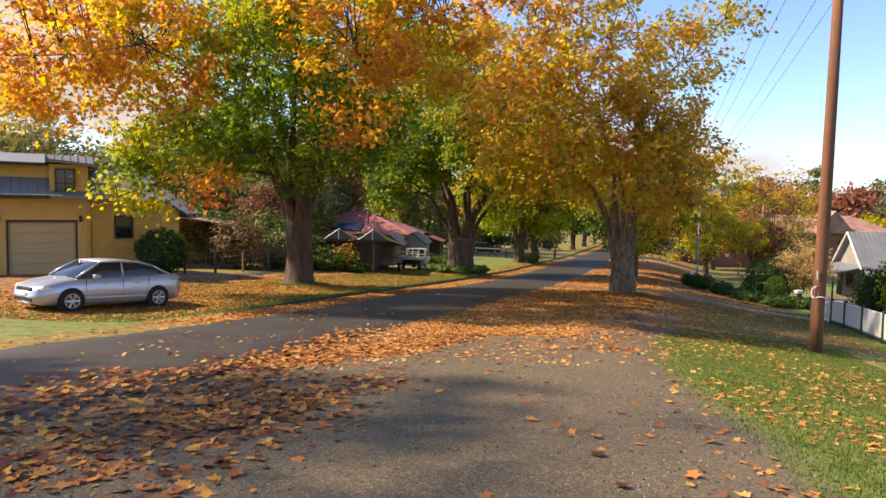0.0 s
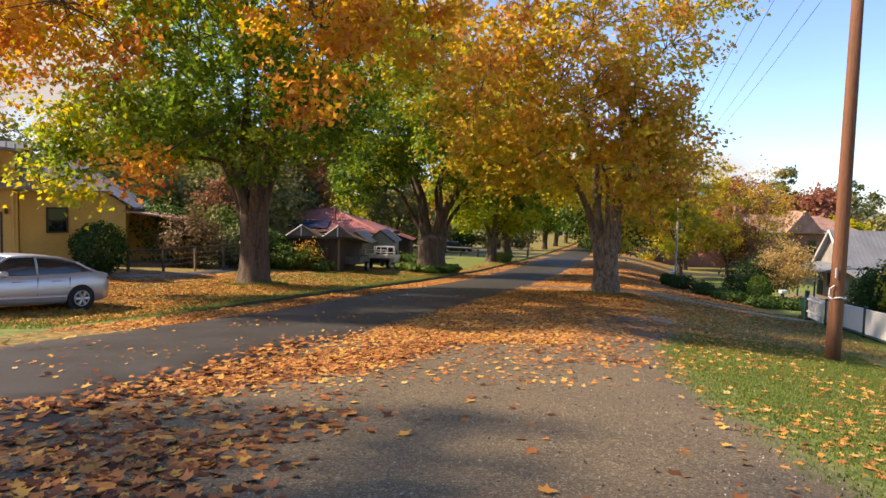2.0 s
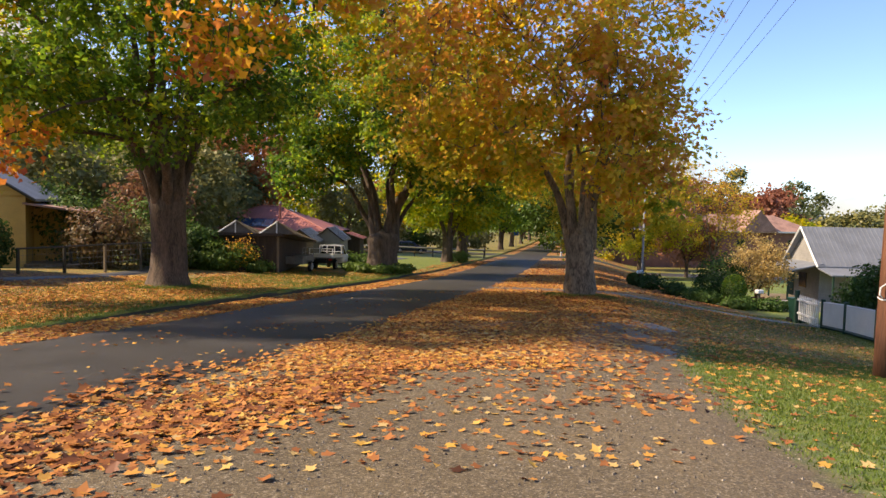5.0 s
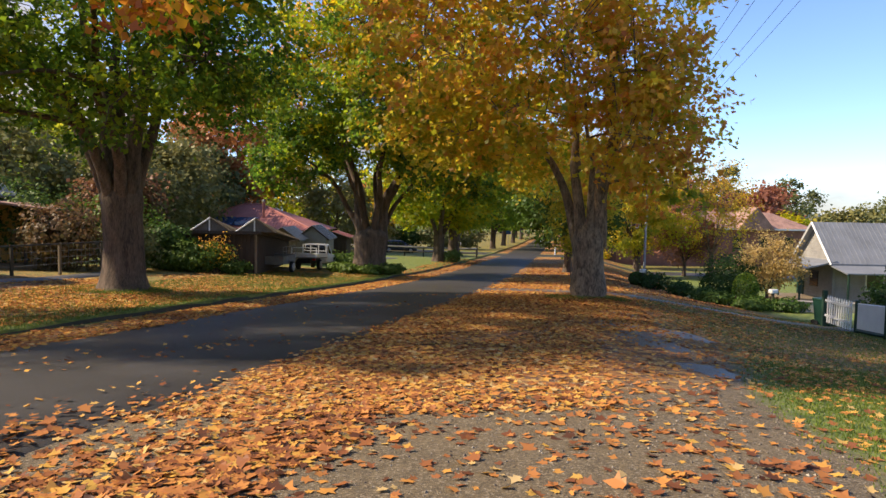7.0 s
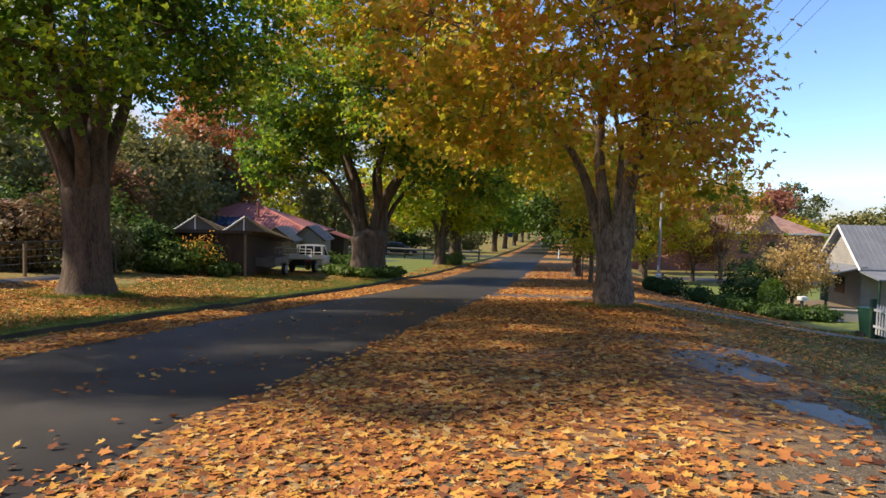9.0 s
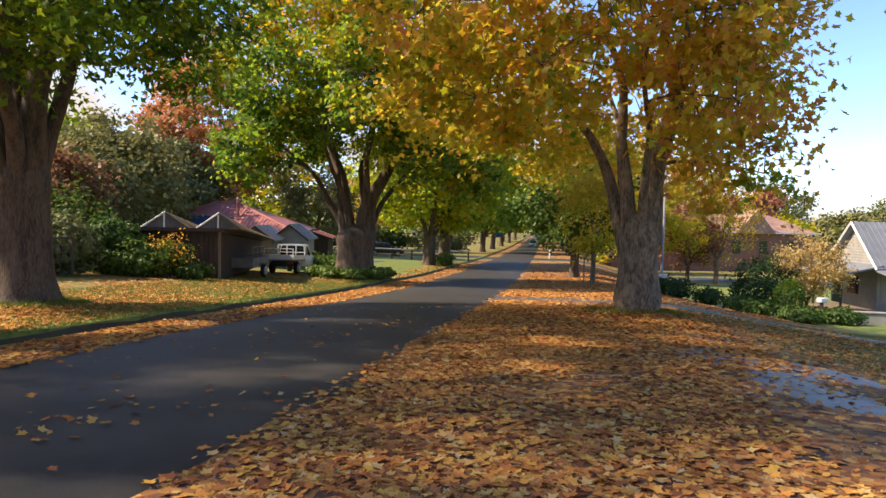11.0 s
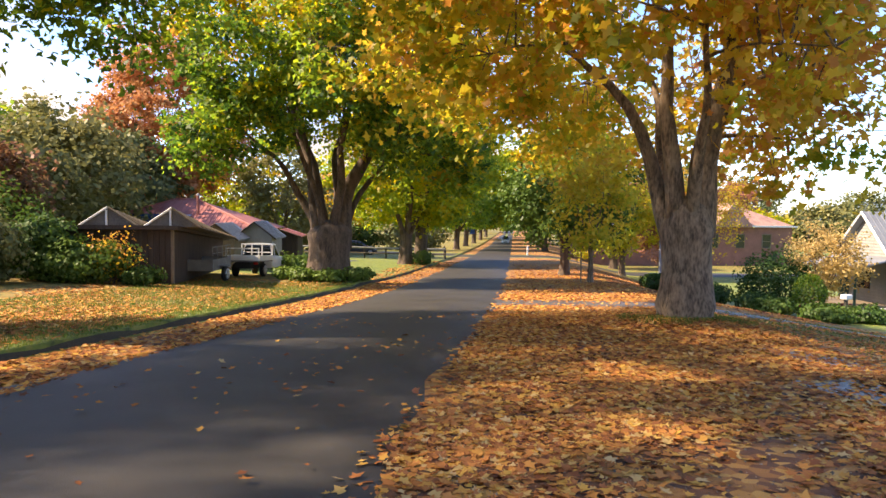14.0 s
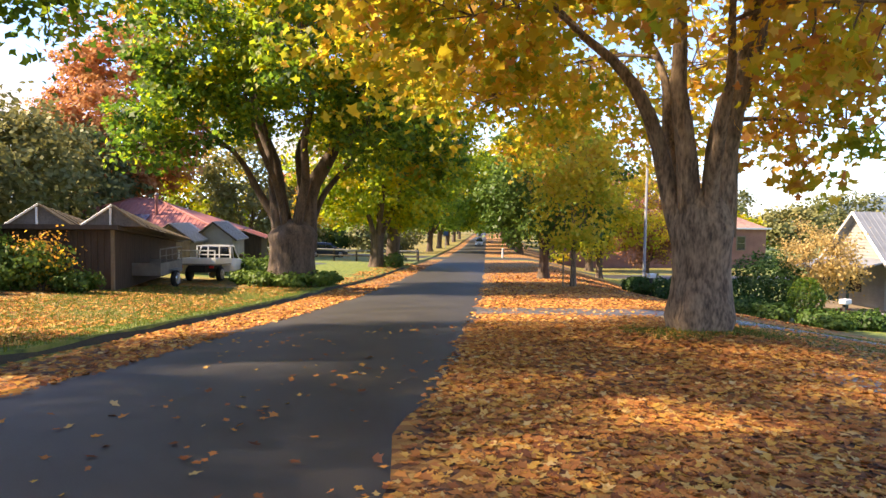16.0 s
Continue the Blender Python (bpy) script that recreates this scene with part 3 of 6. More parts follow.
            tube(bm, bp, [r1, r1 * 0.7, r1 * 0.45, 0.008], 5, cap=False)
        part("limb", bm, bark, t, smooth=True)
    # leaves
    if per:
        cnt = rng.integers(int(per * 0.5), int(per * 1.5), size=clumps)
        idx = np.repeat(np.arange(clumps), cnt)
        csize = rng.uniform(0.55, 1.25, size=clumps) * spread
        off = rng.normal(size=(len(idx), 3)) * csize[idx][:, None] * np.array([0.62, 0.62, 0.42])
        pos = world[idx] + off
        keep = pos[:, 2] > 1.1
        pos, idx = pos[keep], idx[keep]
        rel = (pos - c) / rad
        nrm = rng.normal(size=pos.shape) * 0.75 + np.array([0, 0, 0.75]) + rel * 0.5
        hv = hue(rel, rng) + rng.normal(size=clumps)[idx] * 0.07 + rng.normal(size=len(pos)) * 0.055
        ob = leaves("crown", pos, nrm, size * rng.uniform(0.7, 1.3, len(pos)), np.clip(hv, 0, 1), material, rng, 2 if lobed else 0)
        ob.parent = t
        ob["kind"] = "stuff"
    return t


def flat_hue(v, w=0.12):
    return lambda p, rng: v + w * p[:, 2]


def crown_tree(name, label, x, y, r0, bole, lobes, limbs, k, per, size, material, bark, seed, lobed, flare=1.45, jitter=0.085, bark_label="", leafy=0.05):
    """A big street tree: a fluted bole, thick steep limbs, boughs out to several leafy lobes, and sprays of leaves on twigs.
    lobes: (x, y, z, rx, ry, rz, hue, and for thin ones a density) in world metres; limbs: (compass angle, lean outwards, length, thickness, start height)."""
    rng = np.random.default_rng(seed)
    z0 = gz(x, y) - 0.08
    t = thing(name, label, "tree", x, y, z0, 0, "street trees")
    base = np.array([x, y, z0])
    bm = bmesh.new()
    n, rings = 26, []
    for zz, q in [(0.0, flare), (0.1, flare * 0.87), (0.3, 1.16), (0.7, 1.03), (bole * 0.5, 0.95), (bole * 0.75, 0.97), (bole * 0.92, 1.06), (bole + 0.15, 0.9), (bole + 0.5, 0.5)]:
        ring = []
        for i in range(n):
            a = 2 * math.pi * i / n
            knob = noise.noise(Vector((math.cos(a) * 1.6, math.sin(a) * 1.6, zz * 1.1 + seed)))
            rr = r0 * q * (1 + (0.05 + 0.13 * max(0, 0.6 - zz)) * math.sin(a * 5 + seed) + 0.05 * math.sin(a * 3 + zz + seed * 2) + 0.13 * knob)
            ring.append(bm.verts.new((rr * math.cos(a), rr * math.sin(a), zz)))
        rings.append(ring)
    for a, b in zip(rings, rings[1:]):
        for i in range(n):
            bm.faces.new((a[i], a[(i + 1) % n], b[(i + 1) % n], b[i]))
    bm.faces.new(rings[-1])
    part("trunk", bm, bark, t, bark_label, smooth=True)
    paths = []
    for j, (ang, out, ln, thick, h0) in enumerate(limbs):
        a = radians(ang)
        d = Vector((math.sin(a), math.cos(a), 0))
        p0 = d * r0 * 0.42 + Vector((0, 0, h0 - 0.5))
        path, rr = [], []
        for i in range(13):
            s_ = i / 12
            p = p0 + d * (out * ln * (0.45 * s_ + 0.55 * s_ * s_)) + Vector((0, 0, ln * (0.98 * s_ - 0.06 * s_ * s_)))
            w = 0.55 * min(1, s_ * 2.5)
            p += Vector((noise.noise(p * 0.42 + Vector((j * 3.1, 0, seed))), noise.noise(p * 0.42 + Vector((0, j * 2.7, seed + 9))), 0.4 * noise.noise(p * 0.5 + Vector((seed, j, 4))))) * w
            path.append(p)
            rr.append(thick * (0.95 * (1 - s_) ** 1.1 + 0.07 + 0.25 * max(0, 0.2 - s_)))
        paths.append((path, rr))
    meshes = [tube(bmesh.new(), p, r, 10) for p, r in paths]
    pos_all, hue_all, out_all = [], [], []
    for L in lobes:
        c, rad, hu = np.array(L[:3]) - base, np.array(L[3:6]), L[6]
        cnt = max(6, int(k * (L[7] if len(L) > 7 else 1.0) * (rad[0] * rad[1] + rad[1] * rad[2] + rad[0] * rad[2]) / 3))
        # bough from the nearest limb to the lobe
        cv = Vector(c) - Vector((0, 0, rad[2] * 0.15))
        best = min(((p - cv).length + 0.5 * max(0, p.z - cv.z) + (3 if i < 2 else 0), li, i) for li, (pp, _) in enumerate(paths) for i, p in enumerate(pp[:11]))
        _, li, i0 = best
        st, r1 = paths[li][0][i0], min(paths[li][1][i0] * 0.62, 0.05 + 0.022 * (paths[li][0][i0] - cv).length)
        far = cv + (cv - st).normalized() * min(rad) * 0.35
        ctrl = st.lerp(far, 0.45) + Vector((rng.normal() * 0.3, rng.normal() * 0.3, 0.16 * (far - st).length))
        bough = []
        for i in range(9):
            w = i / 8
            q = (1 - w) ** 2 * st + 2 * w * (1 - w) * ctrl + w * w * far
            q += Vector((noise.noise(q * 0.9 + Vector((seed, 1, 0))), noise.noise(q * 0.9 + Vector((2, seed, 0))), 0)) * 0.25 * math.sin(math.pi * w)
            bough.append(q)
        tube(meshes[li], bough, [max(0.02, r1 * (1 - 0.85 * i / 8)) for i in range(9)], 7, cap=False)
        pts = []
        while len(pts) < cnt:
            d = rng.normal(size=3)
            d /= np.linalg.norm(d)
            bump = 0.95 + 0.45 * noise.noise(Vector(d * 1.9) + Vector((seed * 3.7, c[0], c[1])))
            p = d * rng.uniform(0.15, 1) ** 0.42 * bump
            if noise.noise(Vector(c + p * rad) * 0.55 + Vector((0, seed * 1.9, 0))) < -0.30:
                continue
            q = c + p * rad
            if q[2] < 1.3 or (q[2] < bole + 0.6 and math.hypot(q[0], q[1]) < r0 + 0.6):
                if rng.uniform() < 0.9:
                    cnt -= 0.2
                continue
            pts.append(q)
        if not pts:
            continue
        pts = np.array(pts)
        for q in pts[::2]:
            q = Vector(q)
            sidx = min(range(3, 9), key=lambda i: (bough[i] - q).length)
            sp = bough[sidx]
            ln = (q - sp).length
            mid = sp.lerp(q, 0.55) + Vector((rng.normal() * 0.1 * ln, rng.normal() * 0.1 * ln, 0.14 * ln))
            tube(meshes[li], [sp, mid, q], [0.012 + 0.007 * ln, 0.010 + 0.003 * ln, 0.006], 4, cap=False)
        num = rng.integers(int(per * 0.5), int(per * 1.5), size=len(pts))
        idx = np.repeat(np.arange(len(pts)), num)
        cs = rng.uniform(0.45, 1.15, len(pts)) * 0.72
        off = rng.normal(size=(len(idx), 3)) * cs[idx][:, None] * np.array([0.62, 0.62, 0.36])
        off[:, 2] -= 0.22 * (off[:, 0] ** 2 + off[:, 1] ** 2)
        p = pts[idx] + off
        ch = hu + rng.normal(size=len(pts)) * jitter
        pos_all.append(p)
        hue_all.append(ch[idx] + rng.normal(size=len(idx)) * leafy)
        out_all.append((p - c) / rad)
    for m_ in meshes:
        part("limb", m_, bark, t, smooth=True)
    p, hv, o = np.concatenate(pos_all), np.concatenate(hue_all), np.concatenate(out_all)
    keep = p[:, 2] > 1.15
    p, hv, o = p[keep], hv[keep], o[keep]
    nrm = rng.normal(size=p.shape) * 0.7 + np.array([0, 0, 0.7]) + o * 0.45
    ob = leaves("crown", p, nrm, size * rng.uniform(0.65, 1.3, len(p)), np.clip(hv, 0, 1), material, rng, lobed)
    ob.parent = t
    ob["kind"] = "stuff"
    return t


crown_tree("maple_tree", "large street maple with green and orange autumn leaves", -6.6, 31.2, 0.60, 3.1, (
    (-2.7, 20.6, 6.2, 2.1, 2.4, 3.0, 0.69), (-0.8, 22.5, 7.8, 2.4, 2.6, 2.6, 0.66), (-6.2, 24.0, 6.6, 2.9, 2.8, 2.7, 0.20), (-9.0, 20.8, 6.4, 2.3, 2.4, 2.6, 0.66),
    (-12.3, 22.2, 6.4, 2.4, 2.6, 3.0, 0.76), (-10.8, 26.0, 3.7, 2.4, 2.3, 1.7, 0.38), (-11.6, 25.2, 1.9, 1.3, 1.2, 1.3, 0.40), (-7.9, 23.3, 2.3, 0.9, 0.9, 0.8, 0.78),
    (-8.6, 25.4, 3.9, 2.1, 1.9, 1.6, 0.24), (-8.6, 28.6, 4.6, 2.1, 2.1, 2.1, 0.13), (-5.3, 27.2, 3.4, 1.7, 1.7, 1.9, 0.15), (-4.6, 32.2, 6.2, 2.4, 2.4, 2.4, 0.14), (-7.4, 33.8, 5.0, 2.8, 2.3, 2.3, 0.16), (-3.0, 25.6, 6.4, 2.2, 2.2, 2.2, 0.22), (-5.0, 21.6, 8.2, 2.4, 2.4, 2.2, 0.45), (-6.4, 29.5, 8.2, 4.2, 4.2, 3.6, 0.15, 0.45), (-4.2, 29.6, 4.8, 1.8, 2.3, 2.4, 0.13), (-3.6, 34.4, 4.8, 1.9, 2.3, 2.1, 0.13),
    (-2.4, 33.0, 8.2, 3.0, 3.6, 3.4, 0.24, 0.6), (-11.2, 32.5, 8.0, 3.8, 4.0, 3.8, 0.30, 0.5), (-10.6, 32.0, 4.2, 2.6, 2.6, 1.7, 0.18), (-6.0, 26.5, 11.4, 4.6, 5.0, 2.6, 0.48, 0.35), (-13.5, 26.5, 8.5, 2.6, 3.0, 2.8, 0.72, 0.6)),
    ((-100, 0.65, 6.5, 0.20, 2.9), (-150, 0.8, 7.5, 0.22, 2.9), (-30, 0.25, 9.0, 0.30, 3.2), (60, 0.42, 8.0, 0.22, 3.1), (120, 0.26, 9.0, 0.32, 3.2), (170, 0.9, 8.5, 0.20, 3.0), (-90, 0.2, 9.0, 0.30, 3.1)),
    10.5, 60, 0.185, M_MAPLE, M_BARK, 3, 3, jitter=0.10, leafy=0.08)
crown_tree("plane_tree", "large street tree with golden brown leaves and mottled bark", 8.3, 31.4, 0.53, 2.15, (
    (5.4, 27.6, 6.2, 3.3, 2.6, 3.3, 0.55), (8.2, 28.0, 4.8, 2.1, 1.9, 2.6, 0.50), (9.5, 28.6, 4.9, 1.3, 1.6, 2.4, 0.56), (3.2, 31.0, 5.8, 2.6, 3.4, 3.3, 0.46), (4.3, 31.5, 3.2, 1.9, 2.1, 1.5, 0.40),
    (7.4, 32.0, 8.6, 4.0, 4.6, 3.6, 0.55, 0.4), (10.2, 31.2, 8.0, 2.3, 2.9, 2.5, 0.48, 0.8), (12.4, 32.0, 10.2, 2.0, 2.5, 1.9, 0.42, 0.8), (6.0, 38.0, 5.6, 3.8, 4.3, 3.4, 0.40), (10.6, 36.0, 3.2, 2.4, 2.4, 2.2, 0.50),
    (7.4, 31.0, 12.2, 4.2, 4.6, 2.4, 0.60, 0.35), (3.2, 29.5, 10.0, 2.8, 3.8, 3.2, 0.62), (2.3, 26.6, 6.2, 1.5, 1.6, 1.9, 0.60), (8.5, 28.4, 2.9, 2.1, 1.5, 1.7, 0.52), (9.9, 30.3, 2.9, 1.6, 2.0, 2.1, 0.55), (11.0, 31.2, 1.6, 1.6, 1.8, 1.8, 0.50), (12.0, 32.6, 4.0, 1.7, 2.0, 2.1, 0.52), (5.2, 28.6, 3.5, 1.9, 1.9, 1.9, 0.47), (3.2, 34.2, 3.9, 2.2, 2.5, 2.0, 0.38), (6.4, 36.4, 3.0, 2.9, 2.8, 1.9, 0.36), (8.6, 40.5, 3.4, 2.6, 2.6, 2.4, 0.34), (7.6, 30.6, 5.6, 2.6, 2.4, 2.4, 0.48)),
    ((-62, 0.55, 7.0, 0.22, 1.75), (110, 0.10, 9.5, 0.34, 2.3), (-10, 0.5, 6.5, 0.16, 2.3), (-160, 0.5, 6.0, 0.14, 2.4), (60, 0.6, 6.5, 0.16, 2.3), (-85, 0.18, 8.5, 0.22, 2.3)),
    8.8, 38, 0.205, M_PLANE, M_BARKP, 8, 2, flare=1.22, jitter=0.13, leafy=0.15, bark_label="grey bark flaking in pale patches")
crown_tree("maple_tree", "broad twin-stemmed maple with green and yellow leaves", 1.4, 50.0, 0.98, 2.3, (
    (-2.5, 48.0, 5.6, 2.5, 2.7, 3.0, 0.22), (1.0, 46.0, 6.6, 3.0, 2.6, 3.0, 0.33), (4.6, 48.0, 5.0, 2.9, 2.9, 2.8, 0.25), (1.4, 51.0, 9.6, 4.6, 4.6, 3.6, 0.42, 0.7), (-2.4, 51.0, 10.0, 2.9, 3.6, 3.4, 0.52),
    (5.6, 51.0, 9.0, 3.4, 3.8, 3.8, 0.42), (1.0, 47.2, 11.2, 4.2, 3.8, 3.0, 0.54), (-3.6, 47.2, 2.2, 1.6, 1.6, 1.4, 0.18), (6.9, 49.0, 2.4, 2.0, 2.0, 1.7, 0.28), (1.4, 50.0, 13.4, 4.2, 4.2, 2.2, 0.56, 0.4), (-1.0, 53.0, 5.0, 2.5, 2.5, 2.6, 0.30), (-1.6, 47.4, 4.0, 2.3, 1.9, 2.0, 0.20), (4.0, 47.4, 3.0, 2.3, 2.1, 1.9, 0.24), (-4.2, 49.4, 3.8, 1.9, 2.1, 2.0, 0.20), (7.0, 50.4, 5.0, 2.4, 2.4, 2.6, 0.30), (1.4, 53.6, 5.0, 3.8, 2.4, 2.8, 0.34), (1.6, 49.0, 7.0, 3.0, 2.4, 2.6, 0.30)),
    ((-80, 0.7, 7.0, 0.24, 2.2), (-75, 0.26, 9.5, 0.48, 2.0), (-140, 0.5, 8.0, 0.18, 2.4), (160, 0.22, 9.5, 0.26, 2.5), (95, 0.28, 9.0, 0.50, 2.0), (70, 0.75, 7.0, 0.20, 2.3), (20, 0.3, 9.0, 0.22, 2.5), (-110, 0.3, 9.0, 0.18, 2.5)),
    9.5, 52, 0.235, M_MAPLE, M_BARK, 5, 3, jitter=0.13, leafy=0.10)
tree("maple_tree", "street maple with yellow-green leaves beside the rail fence", 8.2, 73.0, 0.52, 2.6, (0.3, 0, 9.0), (7.0, 6.5, 7.6), 330, 90, 0.30, flat_hue(0.42), M_MAPLE, M_BARK, 11, 6, low=-0.75)
tree("maple_tree", "street maple with yellow-green leaves beside the rail fence", 10.6, 80.0, 0.6, 2.8, (0.3, 0, 9.4), (7.0, 7.0, 7.8), 300, 80, 0.32, flat_hue(0.34), M_MAPLE, M_BARK, 12, 6, low=-0.75)
tree("oak_tree", "small dark green street tree with a short trunk", 16.2, 58.6, 0.30, 1.9, (0.2, 0, 6.0), (4.2, 4.2, 4.7), 190, 110, 0.24, flat_hue(0.75, 0.2), M_EVERGREEN, M_BARK, 13, 5, low=-0.8)
tree("young_tree", "young slim street tree with yellow leaves", 14.3, 50.2, 0.13, 2.2, (0.0, 0, 4.6), (2.3, 2.3, 3.2), 60, 90, 0.20, flat_hue(0.42), M_PLANE, M_BARKP, 14, 5, low=-0.85)
for k, yy in enumerate((122, 142, 166, 195, 230)):
    tree("street_tree", "distant street tree with green and yellow leaves", along(-9, yy), yy, 0.45, 3.0, (1.5, 0, 10.0), (8.5, 8.0, 8.6), 170, 80, 0.46, flat_hue(0.30 + 0.09 * (k % 3)), M_MAPLE, M_BARK, 20 + k, 5, spread=1.1, low=-0.72)
for k, yy in enumerate((120, 146, 172, 205, 240)):
    tree("street_tree", "distant street tree with dark green leaves", along(5.5, yy), yy, 0.45, 3.0, (-1.5, 0, 10.0), (8.0, 8.0, 8.6), 170, 80, 0.46, flat_hue(0.22 + 0.1 * (k % 2)), M_MAPLE, M_BARK, 30 + k, 5, spread=1.1, low=-0.72)
for k, (uu, yy) in enumerate(((-22, 270), (14, 275), (-40, 250), (32, 255), (-14, 330), (8, 330), (50, 240), (-60, 230))):
    tree("street_tree", "distant leafy tree closing the end of the street", along(uu, yy), yy, 0.5, 2.0, (0, 0, 7.0), (9.0, 7.5, 7), 90, 60, 0.8, flat_hue(0.3 + 0.1 * (k % 3)), M_MAPLE, M_BARK, 140 + k, 5, spread=1.6)
tree("street_tree", "distant tree closing the end of the street", along(-3, 300), 300, 0.5, 3.0, (0, 0, 9.0), (12.0, 7.5, 8), 120, 70, 0.6, flat_hue(0.4), M_MAPLE, M_BARK, 41, 5, spread=1.5)
tree("maple_tree", "tall red and orange maple behind the red roof", -13.2, 91.0, 0.42, 4.0, (0, 0, 13.0), (8.2, 7.5, 9.8), 460, 95, 0.36, flat_hue(0.6, -0.15), M_SALMON, M_BARK, 42, 6)
tree("oak_tree", "dark-trunked tree on the far corner", 41.0, 104.0, 0.5, 2.6, (0, 0, 7.0), (5.5, 5.5, 5.0), 110, 70, 0.40, flat_hue(0.45), M_PLANE, M_BARK, 43, 6, spread=1.0)
tree("plum_tree", "small red-leaved tree across the side street", 40.0, 87.5, 0.22, 2.0, (0, 0, 5.0), (3.8, 3.8, 3.4), 110, 80, 0.26, flat_hue(0.75, 0.15), M_RUSSET, M_BARK, 44, 6)
tree("ash_tree", "olive-brown tree with thinning leaves", 32.5, 84.0, 0.32, 3.0, (0, 0, 8.8), (6.6, 6.0, 7.4), 200, 75, 0.30, flat_hue(0.35), M_PLANE, M_BARK, 45, 6)
tree("birch_tree", "nearly bare tree with sparse pale leaves", 41.5, 84.0, 0.25, 3.0, (0, 0, 8.2), (5.2, 4.8, 6.4), 210, 22, 0.24, flat_hue(0.55), M_PLANE, M_BARKP, 46, 7)
# trees behind the house and the sheds
for k, (tx, ty, hh, w, hu, mt) in enumerate((
        (-46, 62, 17, 5.0, 0.50, M_PLANE), (-36, 58, 19, 4.2, 0.45, M_PLANE), (-30, 50, 10, 5.5, 0.9, M_GUM), (-22, 54, 9, 5.0, 0.75, M_GUM),
        (-16, 58, 7.5, 4.5, 0.8, M_GUM), (-25, 72, 13, 6.5, 0.9, M_GUM), (-17, 84, 12, 6.5, 0.5, M_GUM), (-33, 88, 16, 7.5, 0.6, M_GUM),
        (-15, 64, 10, 4.5, 0.9, M_GUM), (-21, 66, 11, 5.0, 0.0, M_PLANE), (-17.5, 76, 12, 5.5, 0.9, M_GUM), (-8, 108, 13, 7.0, 0.45, M_MAPLE), (-2.5, 99, 13, 6.5, 0.9, M_GUM), (-22, 110, 15, 8.0, 0.7, M_GUM), (5, 118, 12, 6.0, 0.62, M_MAPLE), (-45, 100, 17, 9.0, 0.5, M_GUM), (-60, 75, 16, 8.0, 0.4, M_GUM),
        (-62, 48, 15, 7.0, 0.6, M_PLANE), (-12.8, 49, 5.4, 2.4, 0.35, M_RUSSET))):
    tree("garden_tree", "garden tree in mixed autumn colours behind the houses", tx, ty, 0.22 + w * 0.02, hh * 0.2, (0, 0, hh * 0.56), (w, w, hh * 0.46), 90, 70, 0.12 + w * 0.05, flat_hue(hu, 0.15), mt, M_BARK, 60 + k, 5, spread=0.5 + w * 0.12, group="garden trees")
# trees beyond the houses across the side street
for k, (tx, ty, hh, w, hu, mt) in enumerate((
        (72, 150, 17, 9.0, 0.75, M_RUSSET), (88, 150, 16, 8.5, 0.88, M_RUSSET), (80, 128, 8.5, 5.5, 0.35, M_MAPLE), (62, 158, 11, 8, 0.85, M_RUSSET),
        (95, 130, 10, 7, 0.8, M_GUM), (92, 205, 22, 9, 0.4, M_GUM), (108, 200, 24, 7, 0.5, M_GUM), (78, 210, 18, 9, 0.3, M_GUM), (122, 190, 19, 9, 0.6, M_GUM), (135, 160, 15, 10, 0.7, M_GUM), (140, 110, 16, 9, 0.6, M_GUM),
        (60, 190, 15, 9, 0.3, M_GUM), (48, 210, 14, 9, 0.5, M_MAPLE))):
    tree("far_tree", "distant tree in red and grey-green beyond the rooftops", tx, ty, 0.3, hh * 0.25, (0, 0, hh * 0.6), (w, w, hh * 0.42), 80, 60, 0.75, flat_hue(hu, 0.1), mt, M_BARK, 90 + k, 5, spread=0.6 + w * 0.12, group="far trees")
# shade tree beside the start of the walk
tree("street_tree", "leafy street tree at the roadside", -14.5, 5.5, 0.5, 3.0, (0, 0, 8.0), (5.4, 6.0, 5.4), 170, 65, 0.24, flat_hue(0.4), M_MAPLE, M_BARK, 120, 6)


# ---- shrubs ----
def shrub(name, label, x, y, radii, count, size, hue, material, seed, kind_word="shrub", stems=5, base=0.0, rounded=0.0):
    rng = np.random.default_rng(seed)
    t = thing(name, label, kind_word, x, y, gz(x, y) - 0.03, 0, "garden shrubs")
    bm = bmesh.new()
    r = np.array(radii, float)
    for k in range(stems):
        a = 2 * math.pi * k / stems + rng.uniform(0, 1)
        tip = Vector((math.cos(a) * r[0] * 0.5, math.sin(a) * r[1] * 0.5, base + r[2] * 1.3))
        tube(bm, [(0.05 * math.cos(a), 0.05 * math.sin(a), 0), (tip * 0.5) + Vector((0, 0, 0.1)), tip], [0.035, 0.025, 0.01], 5)
    part("stem", bm, M_BARK, t)
    d = rng.normal(size=(count, 3))
    d /= np.linalg.norm(d, axis=1, keepdims=True)
    lump = np.array([noise.noise(Vector(v * 2.2) + Vector((seed, 0, 0))) for v in d])
    s = rng.uniform(0.2, 1, count) ** (0.4 - 0.2 * rounded) * (1 + (0.55 - 0.5 * rounded) * lump)
    p = d * s[:, None] * r + np.array([0, 0, base + r[2]])
    keep = p[:, 2] > 0.03
    p, d = p[keep], d[keep]
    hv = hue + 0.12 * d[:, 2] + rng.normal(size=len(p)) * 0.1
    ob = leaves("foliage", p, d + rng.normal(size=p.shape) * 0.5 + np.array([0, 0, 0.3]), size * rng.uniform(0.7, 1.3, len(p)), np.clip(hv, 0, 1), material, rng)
    ob.parent = t
    return t


